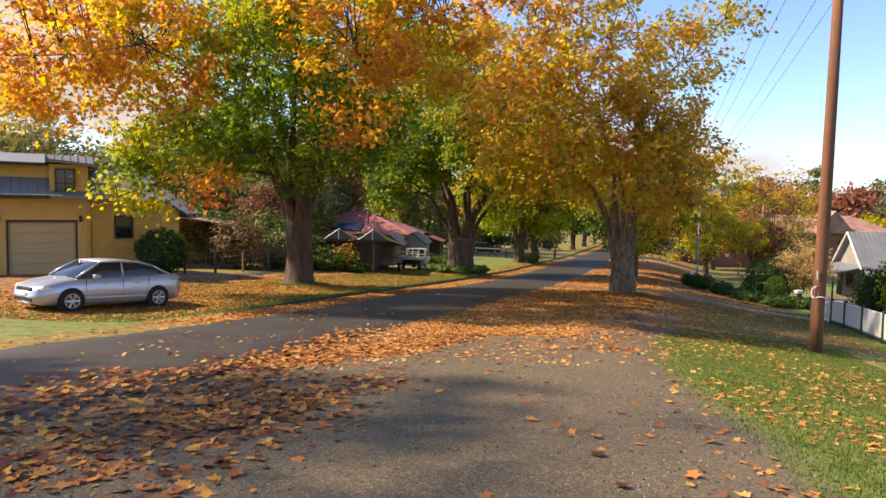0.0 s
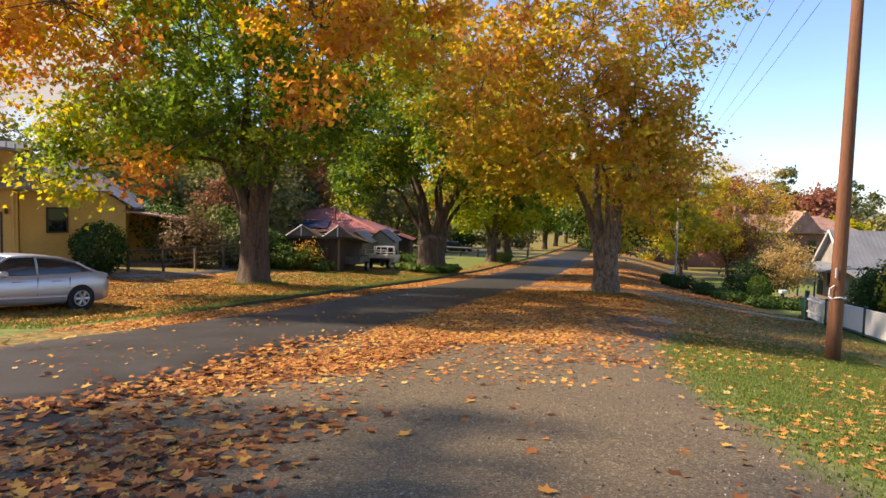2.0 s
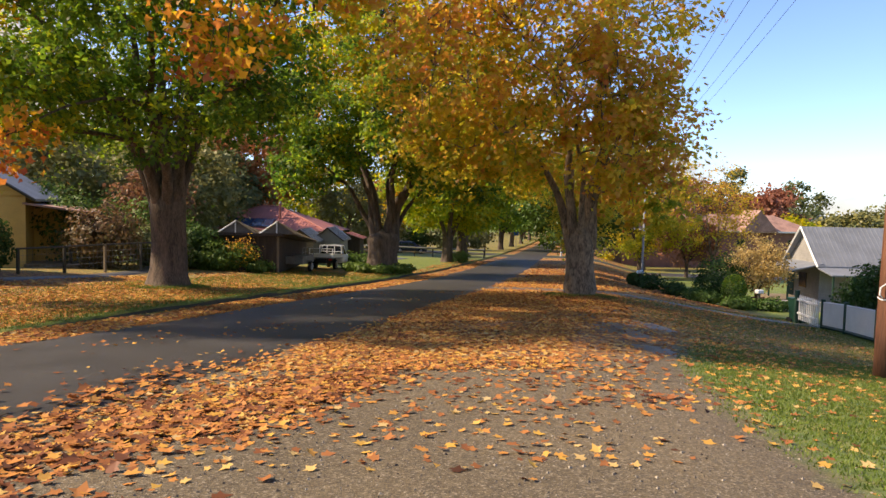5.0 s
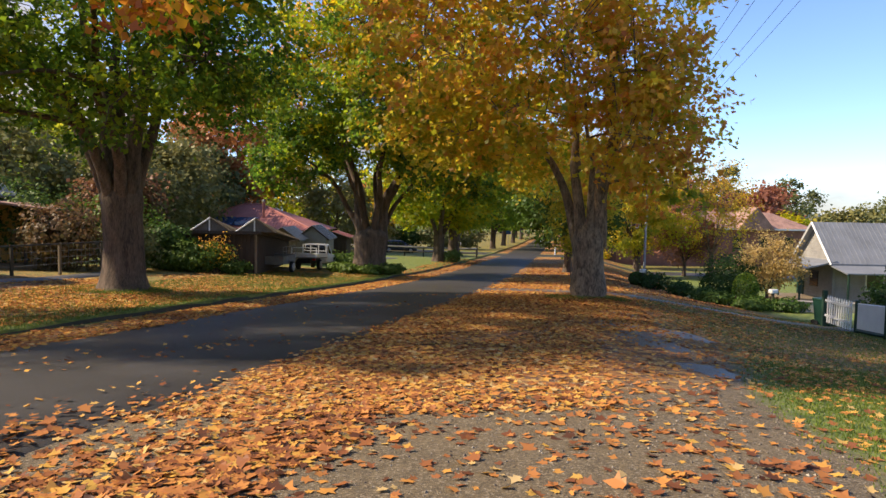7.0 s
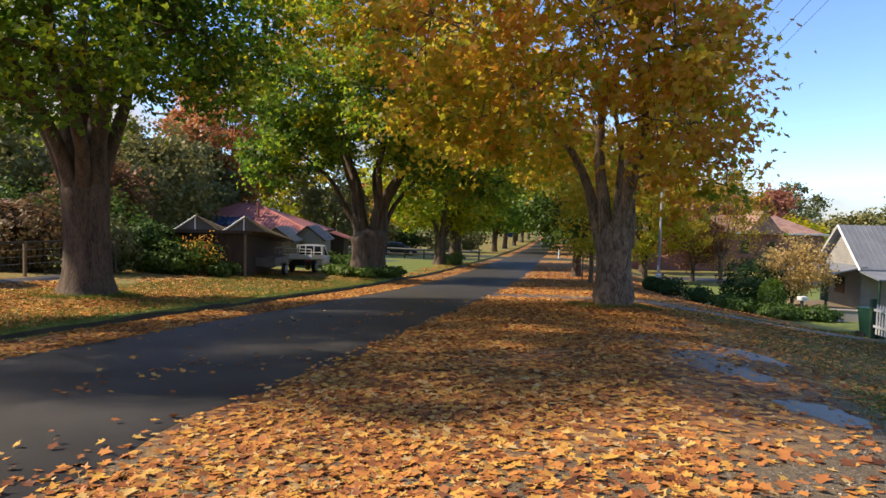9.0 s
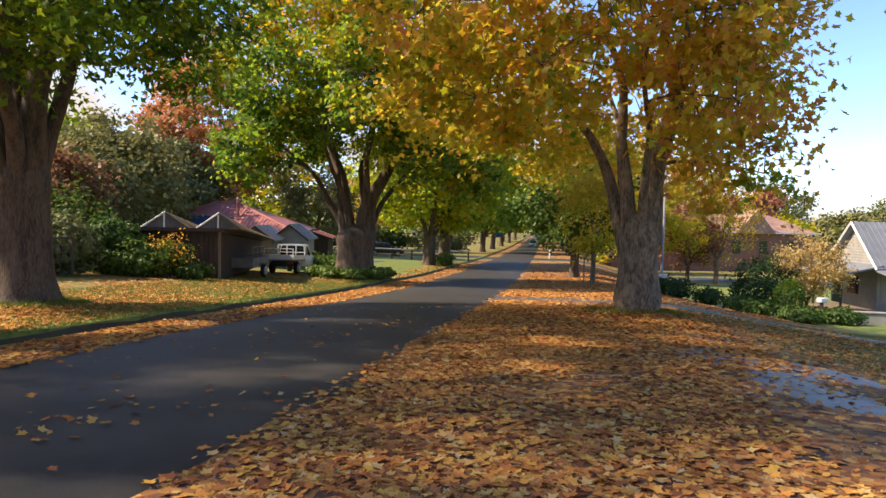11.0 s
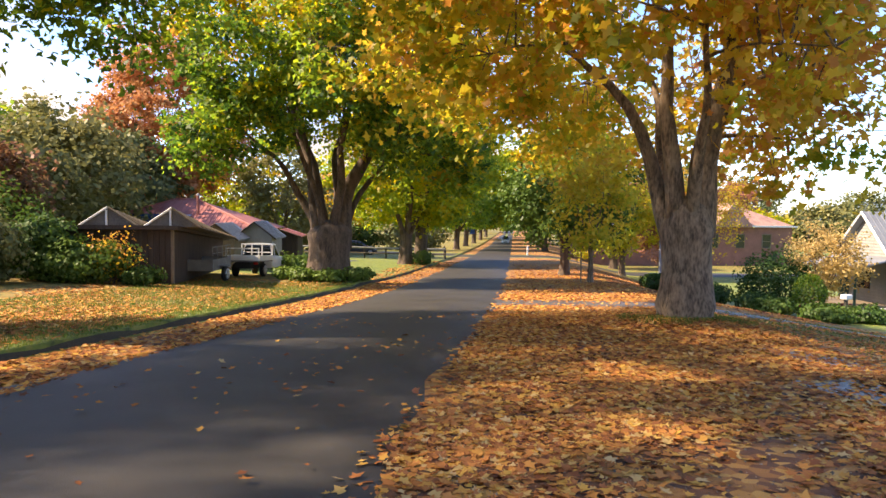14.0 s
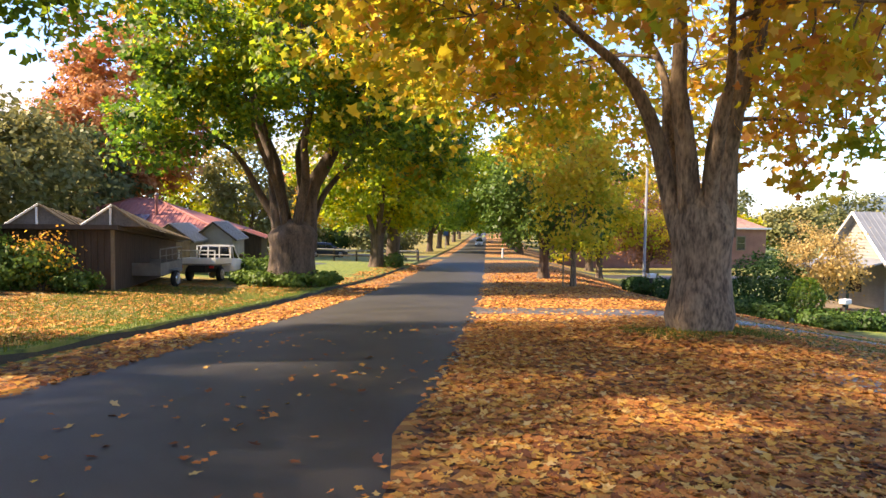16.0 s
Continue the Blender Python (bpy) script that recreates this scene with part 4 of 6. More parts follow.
shrub("clipped_bush", "dark green rounded bush by the yellow wall", -13.0, 31.4, (1.15, 1.0, 1.15), 4200, 0.12, 0.35, M_EVERGREEN, 201, rounded=0.7)
for k, (sx, sy, rr, hz, hu, mt) in enumerate(((-12.2, 40.5, 1.8, 1.5, 0.15, M_RUSSET), (-10.0, 42.2, 1.5, 1.2, 0.55, M_GUM), (-14.5, 43.5, 2.4, 2.0, 0.6, M_EVERGREEN),
                                          (-17.5, 45, 2.6, 2.3, 0.35, M_EVERGREEN), (-8.9, 44.2, 1.3, 1.2, 0.5, M_EVERGREEN), (-11.5, 46.5, 2.2, 1.9, 0.75, M_EVERGREEN), (-20.5, 47, 3.0, 2.6, 0.5, M_EVERGREEN))):
    shrub("hedge_shrub", "dense dark green garden shrub behind the path", sx, sy, (rr, rr * 0.8, hz), 3200, 0.17, hu, mt, 210 + k)
shrub("maple_shrub", "orange and green feathery shrub against the shed", -6.4, 43.7, (1.1, 0.6, 1.0), 560, 0.10, 0.6, M_PLANE, 220, stems=9)
shrub("green_shrub", "soft green shrub against the dark shed wall", -7.3, 43.6, (1.7, 0.7, 0.8), 3000, 0.13, 0.75, M_EVERGREEN, 223)
shrub("low_shrub", "low green shrub against the dark shed", -7.9, 43.6, (1.4, 0.7, 0.6), 2400, 0.12, 0.8, M_EVERGREEN, 221)
shrub("low_shrub", "low green shrub at the shed corner", -5.4, 43.5, (0.8, 0.5, 0.38), 1400, 0.11, 0.6, M_EVERGREEN, 222)
for k, (sx, sy) in enumerate(((0.2, 48.9), (2.3, 48.9), (-0.6, 50.2), (1.2, 48.4), (2.7, 50.0))):
    shrub("ground_shrub", "green leafy plants round the tree base", sx, sy, (0.75, 0.6, 0.32), 700, 0.14, 0.8, M_EVERGREEN, 230 + k)
for k, (sx, sy) in enumerate(((9.4, 72.0), (-0.8, 54.5), (0.2, 56.5))):
    shrub("ground_shrub", "green leafy shrub on the verge", sx, sy, (0.9, 0.8, 0.6), 900, 0.16, 0.7, M_EVERGREEN, 240 + k)
for k in range(12):
    shrub("hedge_shrub", "tall garden shrub beyond the side street", -34 + 4.7 * k, 113 + 3.0 * (k % 2), (3.2, 2.2, 1.7 + 0.4 * (k % 3)), 1500, 0.42, 0.55 + 0.15 * (k % 3), M_GUM if k % 3 else M_EVERGREEN, 340 + k)
# gardens across the driveway
shrub("round_topiary", "bright green clipped conical bush in the front garden", 21.3, 43.4, (0.7, 0.7, 0.95), 3000, 0.09, 0.12, M_MAPLE, 250, rounded=1.0, base=0.1)
shrub("dark_bush", "large dark green bush in the front garden", 22.9, 47.6, (1.9, 1.8, 1.65), 5200, 0.14, 0.4, M_EVERGREEN, 251, rounded=0.4)
for k, (sx, sy, rr, hz, hu) in enumerate(((20.0, 45.2, 1.0, 0.45, 0.5), (21.0, 42.2, 1.1, 0.38, 0.55), (19.6, 47.5, 0.8, 0.5, 0.4), (18.9, 49.5, 0.9, 0.6, 0.3), (22.6, 41.5, 0.9, 0.4, 0.45), (19.6, 43.3, 0.9, 0.4, 0.6), (20.4, 40.9, 0.7, 0.3, 0.6))):
    shrub("garden_shrub", "low mixed green garden bed shrub", sx, sy, (rr, rr, hz), 1300, 0.13, hu, M_EVERGREEN, 260 + k)
for k in range(7):
    shrub("hedge_plant", "dark green clipped low hedge plant", 18.6 + 0.42 * k, 51.2 + 0.95 * k, (0.62, 0.7, 0.5), 1000, 0.1, 0.3, M_EVERGREEN, 270 + k, rounded=0.8)
tree("garden_maple", "small yellow garden tree by the white house", 24.6, 46.6, 0.09, 1.0, (0, 0, 2.9), (2.0, 2.0, 2.0), 150, 40, 0.12, flat_hue(0.5), M_PEACH, M_BARK, 280, 6, group="garden trees", spread=0.45)
for k, (sx, sy, hz) in enumerate(((18.9, 28.8, 2.2), (18.4, 26.6, 2.4), (20.0, 30.5, 2.0), (19.6, 25.5, 2.6), (20.5, 28.0, 2.7), (18.6, 24.0, 2.2), (21.2, 33.0, 1.4), (21.5, 30.0, 2.6))):
    shrub("rose_shrub", "tall leggy shrub with yellow and dark green leaves behind the fence", sx, sy, (1.2, 1.1, hz * 0.55), 2000, 0.13, 0.35, M_PLANE if k % 2 else M_EVERGREEN, 290 + k, base=0.4)


# ---- weatherboard house ----
def boards(x0, x1, z0, z1, y, step=0.19):
    """Lapped boards on a wall face at y, each with a sloping face and a lower lip."""
    out = []
    z = z0
    while z < z1 - 0.02:
        t = min(z + step, z1)
        bm = bmesh.new()
        prism(bm, [(y, z), (y - 0.055, z), (y - 0.012, t), (y, t)], "x", x0, x1)
        out.append(bm)
        z += step
    return out


def yellow_house():
    x0, y0 = -18.5, 29.2
    z0 = gz(-17.3, 29.9) - 0.02
    h = thing("weatherboard_house", "yellow weatherboard house with a garage and grey iron roof", "house", x0, y0, z0, 30)
    part("wall", boxes((-5.0, -0.12, 0.0, 0.2, 0, 3.45), (2.42, 3.0, 0.0, 0.2, 0, 3.45), (-0.12, 2.42, 0, 0.2, 2.32, 3.45), (2.8, 3.0, 0.2, 6.5, 0, 3.45), (-5, -4.8, 0.2, 6.5, 0, 3.45), (-4.8, 2.8, 6.3, 6.5, 0, 3.45)), M_YELLOW, h)
    for seg in ((-5.0, -0.2, 0.0, 3.4), (2.5, 3.02, 0.0, 3.4), (-0.2, 2.5, 2.42, 3.4)):
        for bm in boards(*seg, -0.0):
            part("weatherboard", bm, M_YELLOW, h)
    d = part("garage_door", boxes((-0.12, 2.42, 0.06, 0.11, 0, 2.32)), M_CREAM, h, "cream tilting garage door, closed")
    for k in range(5):
        part("panel", boxes((-0.08, 2.38, 0.035, 0.06, 0.05 + 0.45 * k, 0.46 + 0.45 * k), bev=0.008), M_CREAM, d)
    part("door_frame", boxes((-0.2, -0.12, -0.05, 0.1, 0, 2.42), (2.42, 2.5, -0.05, 0.1, 0, 2.42), (-0.12, 2.42, -0.05, 0.1, 2.32, 2.42)), M_TRIM, h, "dark painted door frame")
    # main roof: a slope up from the front eave, then down behind
    bm = bmesh.new()
    prism(bm, [(-0.45, 3.36), (3.2, 5.3), (7.0, 3.36), (7.0, 3.48), (3.2, 5.44), (-0.45, 3.48)], "x", -5.4, 3.3)
    part("roof", bm, M_TIN, h, "grey corrugated iron roof")
    for k in range(26):
        part("roof_rib", _ridge(-5.3 + 0.33 * k), M_TIN, h)
    part("gutter", boxes((-5.4, 1.45, -0.56, -0.45, 3.34, 3.49), bev=0.01), M_TRIM, h)
    # dormer with its window and small gable roof
    dm = part("dormer", boxes((1.45, 2.95, -0.02, 2.4, 3.2, 4.85)), M_YELLOW, h)
    for bm in boards(1.45, 2.95, 3.4, 4.85, -0.02):
        part("weatherboard", bm, M_YELLOW, dm)
    up = part("upper_wall", boxes((-3.2, 1.44, 1.1, 2.4, 3.45, 4.85)), M_YELLOW, h)
    for bm in boards(-3.2, 1.44, 3.9, 4.85, 1.1):
        part("weatherboard", bm, M_YELLOW, up)
    part("dormer_roof", prism(bmesh.new(), [(1.3, 4.96), (3.3, 4.78), (3.3, 4.90), (1.3, 5.08)], "y", -0.4, 3.0), M_TIN, h, "grey iron roof over the upper window")
    part("upper_roof", prism(bmesh.new(), [(0.7, 4.84), (3.2, 5.36), (3.2, 5.46), (0.7, 4.94)], "x", -3.5, 1.28), M_TIN, h, "grey iron roof of the upper storey")
    part("upper_gutter", boxes((-3.5, 1.28, 0.6, 0.7, 4.80, 4.93), bev=0.01), M_TRIM, h)
    w = part("window", boxes((1.72, 2.36, -0.10, -0.08, 3.45, 4.6)), M_GLASS, h, "dark sash window")
    part("window_frame", boxes((1.65, 1.72, -0.14, -0.03, 3.38, 4.67), (2.36, 2.43, -0.14, -0.03, 3.38, 4.67), (1.72, 2.36, -0.14, -0.03, 4.6, 4.67), (1.72, 2.36, -0.14, -0.03, 3.38, 3.45), (1.72, 2.36, -0.13, -0.09, 4.0, 4.05), (2.02, 2.06, -0.12, -0.09, 3.45, 4.6)), M_TRIM, w)
    tube(bm := bmesh.new(), [(2.85, -0.08, 0.0), (2.85, -0.08, 3.5)], 0.045, 8)
    part("downpipe", bm, M_YELLOW, h)
    for xx in (-0.45, 2.62):
        part("wall_lamp", boxes((xx - 0.06, xx + 0.06, -0.16, -0.03, 2.35, 2.62), bev=0.015), M_TRIM, h, "small dark coach lamp")
    # the side wing, set back
    g = thing("house_wing", "lower yellow weatherboard wing with verandah", "house", -16.0, 31.0, z0, 46)
    part("wall", boxes((0, 3.2, 0, 0.2, 0, 3.3), (3.0, 3.2, 0.2, 6, 0, 3.3)), M_YELLOW, g)
    for bm in boards(0, 3.22, 0, 3.25, 0.0):
        part("weatherboard", bm, M_YELLOW, g)
    bm = bmesh.new()
    prism(bm, [(-0.4, 3.25), (2.2, 4.6), (4.8, 3.25), (4.8, 3.37), (2.2, 4.75), (-0.4, 3.37)], "x", -0.3, 3.5)
    part("roof", bm, M_TIN, g, "grey corrugated iron roof")
    w = part("window", boxes((1.05, 1.75, -0.075, -0.058, 1.62, 2.55)), M_GLASS, g)
    part("window_frame", boxes((0.98, 1.05, -0.12, -0.02, 1.55, 2.62), (1.75, 1.82, -0.12, -0.02, 1.55, 2.62), (1.05, 1.75, -0.12, -0.02, 2.55, 2.62), (1.05, 1.75, -0.12, -0.02, 1.55, 1.62), (1.05, 1.75, -0.10, -0.06, 2.06, 2.10)), M_TRIM, w)
    part("letter_box", boxes((2.15, 2.5, -0.22, -0.03, 1.12, 1.32), bev=0.02), M_TRIM, g)
    # rear wing with its gable and verandah
    r = thing("rear_wing", "yellow weatherboard gable wing with a rusty verandah", "house", -15.9, 41.0, gz(-15.9, 41.0) - 0.05, 12)
    part("wall", boxes((-6.0, 0, 0, 0.2, 0, 3.5), (-0.2, 0, 0.2, 6, 0, 3.5)), M_YELLOW, r)
    part("gable", prism(bmesh.new(), [(-6.0, 3.5), (0, 3.5), (-3.0, 5.4)], "y", 0, 0.2), M_YELLOW, r)
    for bm in boards(-6.0, 0.02, 0, 3.5, 0.0):
        part("weatherboard", bm, M_YELLOW, r)
    for k in range(9):
        f = 1 - (0.2 * k + 0.1) / 1.9
        part("weatherboard", boxes((-3 - 3 * f, -3 + 3 * f, -0.04, 0.0, 3.5 + 0.2 * k, 3.68 + 0.2 * k), bev=0.005), M_YELLOW, r)
    part("roof", prism(bmesh.new(), [(-6.5, 3.2), (-3, 5.42), (0.5, 3.2), (0.5, 3.32), (-3, 5.56), (-6.5, 3.32)], "y", -0.4, 6.4), M_TIN, r, "grey corrugated iron roof")
    part("barge_board", tube(bmesh.new(), [(0.52, -0.42, 3.24), (-3, -0.42, 5.5)], 0.07, 4), M_TRIM, r)
    part("verandah_wall", boxes((0.0, 1.9, 1.6, 1.75, 0, 2.9)), M_YELLOW, r)
    part("verandah_roof", prism(bmesh.new(), [(0.0, 3.05), (3.0, 2.65), (3.0, 2.73), (0.0, 3.15)], "y", -0.5, 5.5), M_RUST, r, "rusty red verandah roof")
    part("verandah_beam", boxes((2.75, 2.86, -0.4, 5.4, 2.5, 2.66)), M_TRIM, r)
    for px, py in ((2.8, -0.35), (2.8, 2.4), (2.8, 5.2), (1.9, 0.1)):
        part("verandah_post", boxes((px - 0.06, px + 0.06, py - 0.06, py + 0.06, 0, 2.6), bev=0.01), M_TRIM, r)
    part("verandah_floor", boxes((0.0, 2.9, -0.4, 5.4, 0.0, 0.22)), M_OLDWOOD, r)


def _ridge(x):
    bm = bmesh.new()
    tube(bm, [(x, -0.44, 3.495), (x, 3.18, 5.45)], 0.018, 5)
    return bm


yellow_house()


# ---- low front fence of the yellow house ----
def wire_fence():
    t = thing("wire_fence", "low dark rail and wire fence with timber posts", "fence", -12.9, 34.0, gz(-12.9, 34.0), 62)
    for k in range(5):
        part("post", boxes((2.0 * k - 0.05, 2.0 * k + 0.05, -0.05, 0.05, -0.4, 1.0), bev=0.01), M_OLDWOOD if k == 2 else M_TRIM, t)
    part("top_rail", boxes((0, 8.0, -0.035, 0.035, 0.93, 1.0), bev=0.01), M_TRIM, t)
    for z in (0.2, 0.45, 0.7):
        part("wire", tube(bmesh.new(), [(0, 0.0, z), (8, 0, z)], 0.006, 4), M_STEEL, t)
    for k in range(40):
        part("wire", tube(bmesh.new(), [(0.2 * k, 0.0, 0.05), (0.2 * k, 0, 0.95)], 0.004, 4), M_STEEL, t)


wire_fence()
strip("footpath", [(-14.5, 27.5), (-12.1, 31.0), (-10.4, 35.0), (-10.0, 40.0), (-11, 45)], 1.0, M_PAVE, 0.025, "grey damp concrete footpath through the leaves", "path")


# ---- vehicles ----
def wheel(parent, x, y, r, side, w=0.2):
    tyre = part("wheel", tube(bmesh.new(), [(x, y - w / 2, r), (x, y - w / 2 + 0.03, r), (x, y + w / 2 - 0.03, r), (x, y + w / 2, r)], [r * 0.9, r, r, r * 0.9], 28), M_RUBBER, parent, "black tyre", True)
    o = y + side * (w / 2 + 0.004)
    part("rim", tube(bmesh.new(), [(x, o - side * 0.05, r), (x, o + side * 0.004, r)], r * 0.64, 24), M_TRIM, tyre, "dark wheel well behind alloy spokes")
    bm = bmesh.new()
    for k in range(6):
        a = 2 * math.pi * k / 6
        c, s = math.cos(a), math.sin(a)
        tube(bm, [(x + c * 0.05, o + side * 0.012, r + s * 0.05), (x + c * r * 0.62, o + side * 0.012, r + s * r * 0.62)], [0.035, 0.045], 6)
    rr = [(x + r * 0.64 * math.cos(2 * math.pi * k / 24), o + side * 0.01, r + r * 0.64 * math.sin(2 * math.pi * k / 24)) for k in range(25)]
    tube(bm, rr, 0.018, 5)
    tube(bm, [(x, o - side * 0.01, r), (x, o + side * 0.03, r)], 0.06, 10)
    part("spokes", bm, M_ALLOY, tyre, "silver alloy spokes")


def loft(stations, sections):
    """A closed skin through cross-sections of equal length, mirrored over y=0. sections: lists of (y, z) from the bottom middle to the top middle."""
    bm = bmesh.new()
    rings = []
    for x, sec in zip(stations, sections):
        right = [bm.verts.new((x, y, z)) for y, z in sec]
        left = [bm.verts.new((x, -y, z)) for y, z in sec[::-1]]
        rings.append(right + left)
    n = len(rings[0])
    for a, b in zip(rings, rings[1:]):
        for i in range(n):
            bm.faces.new((a[i], a[(i + 1) % n], b[(i + 1) % n], b[i]))
    bm.faces.new(rings[0][::-1])
    bm.faces.new(rings[-1])
    bmesh.ops.recalc_face_normals(bm, faces=bm.faces[:])
    return bm


def sedan(x, y, turn, paint, label, length=4.5, width=1.75, height=1.44, wagon=False):
    """Front towards local +x."""
    z0 = gz(x, y)
    slope = math.degrees(math.atan2(gz(x + 1.3 * math.cos(radians(turn)), y + 1.3 * math.sin(radians(turn))) - gz(x - 1.3 * math.cos(radians(turn)), y - 1.3 * math.sin(radians(turn))), 2.6))
    t = thing("sedan_car" if not wagon else "wagon_car", label, "car", x, y, z0, turn, "parked cars")
    t.matrix_world = pose(x, y, z0, 0, -slope, turn)
    L, W = length / 2, width / 2
    k = length / 4.5
    st = [-2.25, -2.18, -1.95, -1.6, -1.0, 0.0, 0.8, 1.2, 1.7, 2.05, 2.2, 2.26]
    top = [0.86, 0.97, 1.02, 1.03, 0.99, 0.96, 0.95, 0.93, 0.85, 0.76, 0.66, 0.52]
    wid = [0.62, 0.78, 0.84, 0.87, 0.875, 0.875, 0.875, 0.87, 0.84, 0.78, 0.66, 0.52]
    bot = [0.40, 0.28, 0.22, 0.20, 0.19, 0.19, 0.19, 0.19, 0.19, 0.20, 0.24, 0.32]
    secs = []
    for tp, wd, bt in zip(top, wid, bot):
        wd *= width / 1.75
        secs.append([(0, bt), (wd * 0.86, bt), (wd * 0.97, bt + 0.10), (wd, bt + (tp - bt) * 0.45), (wd * 0.985, bt + (tp - bt) * 0.72), (wd * 0.93, tp - 0.05), (wd * 0.86, tp), (0, tp + 0.03)])
    body = part("body", loft([s * k for s in st], secs), paint, t, smooth=True)
    # glazed cabin and roof
    gx = [-1.75, -1.35, -0.75, 0.0, 0.45, 1.15] if not wagon else [-2.1, -2.0, -1.0, 0.0, 0.45, 1.05]
    gt = [1.02, 1.24, 1.40, 1.44, 1.40, 0.98] if not wagon else [1.05, 1.42, 1.46, 1.46, 1.42, 1.0]
    gs = []
    for tp in gt:
        f = (tp - 0.95) / 0.49
        gs.append([(0, 0.93), (0.77 * W / 0.875, 0.93), (0.765 * W / 0.875, 0.97), ((0.77 - 0.10 * f) * W / 0.875, 0.97 + (tp - 0.97) * 0.6), ((0.77 - 0.2 * f) * W / 0.875, tp - 0.02), ((0.77 - 0.3 * f) * W / 0.875, tp * height / 1.44), (0, (tp + 0.015) * height / 1.44)])
    part("cabin_glass", loft([g * k for g in gx], gs), M_GLASS, t, "dark tinted windows", True)
    rx = [-1.3, -0.75, 0.0, 0.42] if not wagon else [-2.02, -1.0, 0.0, 0.42]
    rt = [1.27, 1.41, 1.45, 1.41] if not wagon else [1.43, 1.47, 1.47, 1.43]
    part("roof", loft([g * k for g in rx], [[(0, z - 0.03), (0.585 * W / 0.875, z - 0.06), (0.60 * W / 0.875, z - 0.03), (0.5 * W / 0.875, z + 0.012), (0, z + 0.03)] for z in rt]), paint, t, smooth=True)
    for s in (-1, 1):
        a = W / 0.875 * s
        lines = [[(1.2, 0.74, 0.95), (0.8, 0.69, 1.2), (0.42, 0.60, 1.40)], [(-0.2, 0.775, 0.95), (-0.2, 0.70, 1.22), (-0.2, 0.60, 1.42)], [(0.42, 0.60, 1.40), (-0.2, 0.60, 1.43), (-0.8, 0.59, 1.40), (-1.3, 0.60, 1.27)],
                 [(-1.3, 0.60, 1.27), (-1.55, 0.68, 1.13), (-1.85, 0.76, 1.0)]] if not wagon else [[(1.1, 0.74, 0.95), (0.42, 0.60, 1.42)], [(-0.2, 0.775, 0.95), (-0.2, 0.60, 1.44)], [(-1.1, 0.775, 0.95), (-1.1, 0.60, 1.45)], [(-2.0, 0.76, 1.0), (-2.02, 0.60, 1.43)]]
        for ln in lines:
            part("pillar", tube(bmesh.new(), [(p[0] * k, p[1] * a, p[2]) for p in ln], 0.032, 6), paint, t, smooth=True)
        for wx in (-1.34 * k, 1.36 * k):
            arch = bmesh.new()
            tube(arch, [(wx, s * (W - 0.12), 0.315), (wx, s * (W + 0.008), 0.315)], 0.375, 26)
            part("wheel_arch", arch, M_RUBBER, t)
            wheel(t, wx, s * (W - 0.085), 0.315, s)
        part("mirror", boxes((0.62, 0.82, s * (W + 0.02), s * (W + 0.17), 0.93, 1.06), bev=0.03), paint, t)
        part("headlight", boxes((1.80 * k, 2.13 * k, s * 0.46, s * 0.78, 0.60, 0.74), bev=0.05), M_LAMPGLASS, t, "clear headlight")
        part("tail_light", boxes((-2.205 * k, -2.08 * k, s * 0.52, s * 0.77, 0.76, 0.9), bev=0.04), M_REDGLASS, t, "red tail light")
        for hx in (-0.75, 0.25):
            part("door_handle", boxes((hx, hx + 0.2, s * (W - 0.015), s * (W + 0.02), 0.78, 0.815), bev=0.01), paint, t)
        for hx in (-1.02, -0.18, 0.95):
            part("door_seam", boxes((hx, hx + 0.008, s * (W - 0.03), s * (W - 0.004), 0.34, 0.9)), M_RUBBER, t)
        part("side_moulding", boxes((-0.95, 0.98, s * (W - 0.03), s * (W + 0.014), 0.36, 0.42), bev=0.008), paint, t)
    part("grille", boxes((2.17 * k, 2.25 * k, -0.42, 0.42, 0.58, 0.68), bev=0.02), M_RUBBER, t, "dark front grille")
    part("air_intake", boxes((2.16 * k, 2.27 * k, -0.5, 0.5, 0.30, 0.42), bev=0.02), M_RUBBER, t)
    part("number_plate", boxes((2.26 * k, 2.285 * k, -0.19, 0.19, 0.45, 0.54), bev=0.004), M_WHITE, t)
    part("number_plate", boxes((-2.29 * k, -2.26 * k, -0.19, 0.19, 0.60, 0.69), bev=0.004), M_WHITE, t)
    return t


sedan(-10.42, 20.68, -123.5, M_CARPAINT, "silver four-door sedan parked on the leafy verge")
sedan(5.5, 92.5, 12, M_DARKCAR, "dark station wagon parked behind the rail fence", wagon=True)
sedan(along(-15, 128), 128, 74, M_UTEPAINT, "pale wagon parked under distant trees", wagon=True)
sedan(along(-1.6, 168), 168, 253, M_UTEPAINT, "white wagon standing far down the street", wagon=True, height=1.75)
for k, (cx, cy) in enumerate(((48.0, 124.0), (50.5, 128.0), (47.0, 119.0))):
    sedan(cx, cy, 160, M_UTEPAINT, "white car parked beyond the side street", wagon=bool(k % 2))


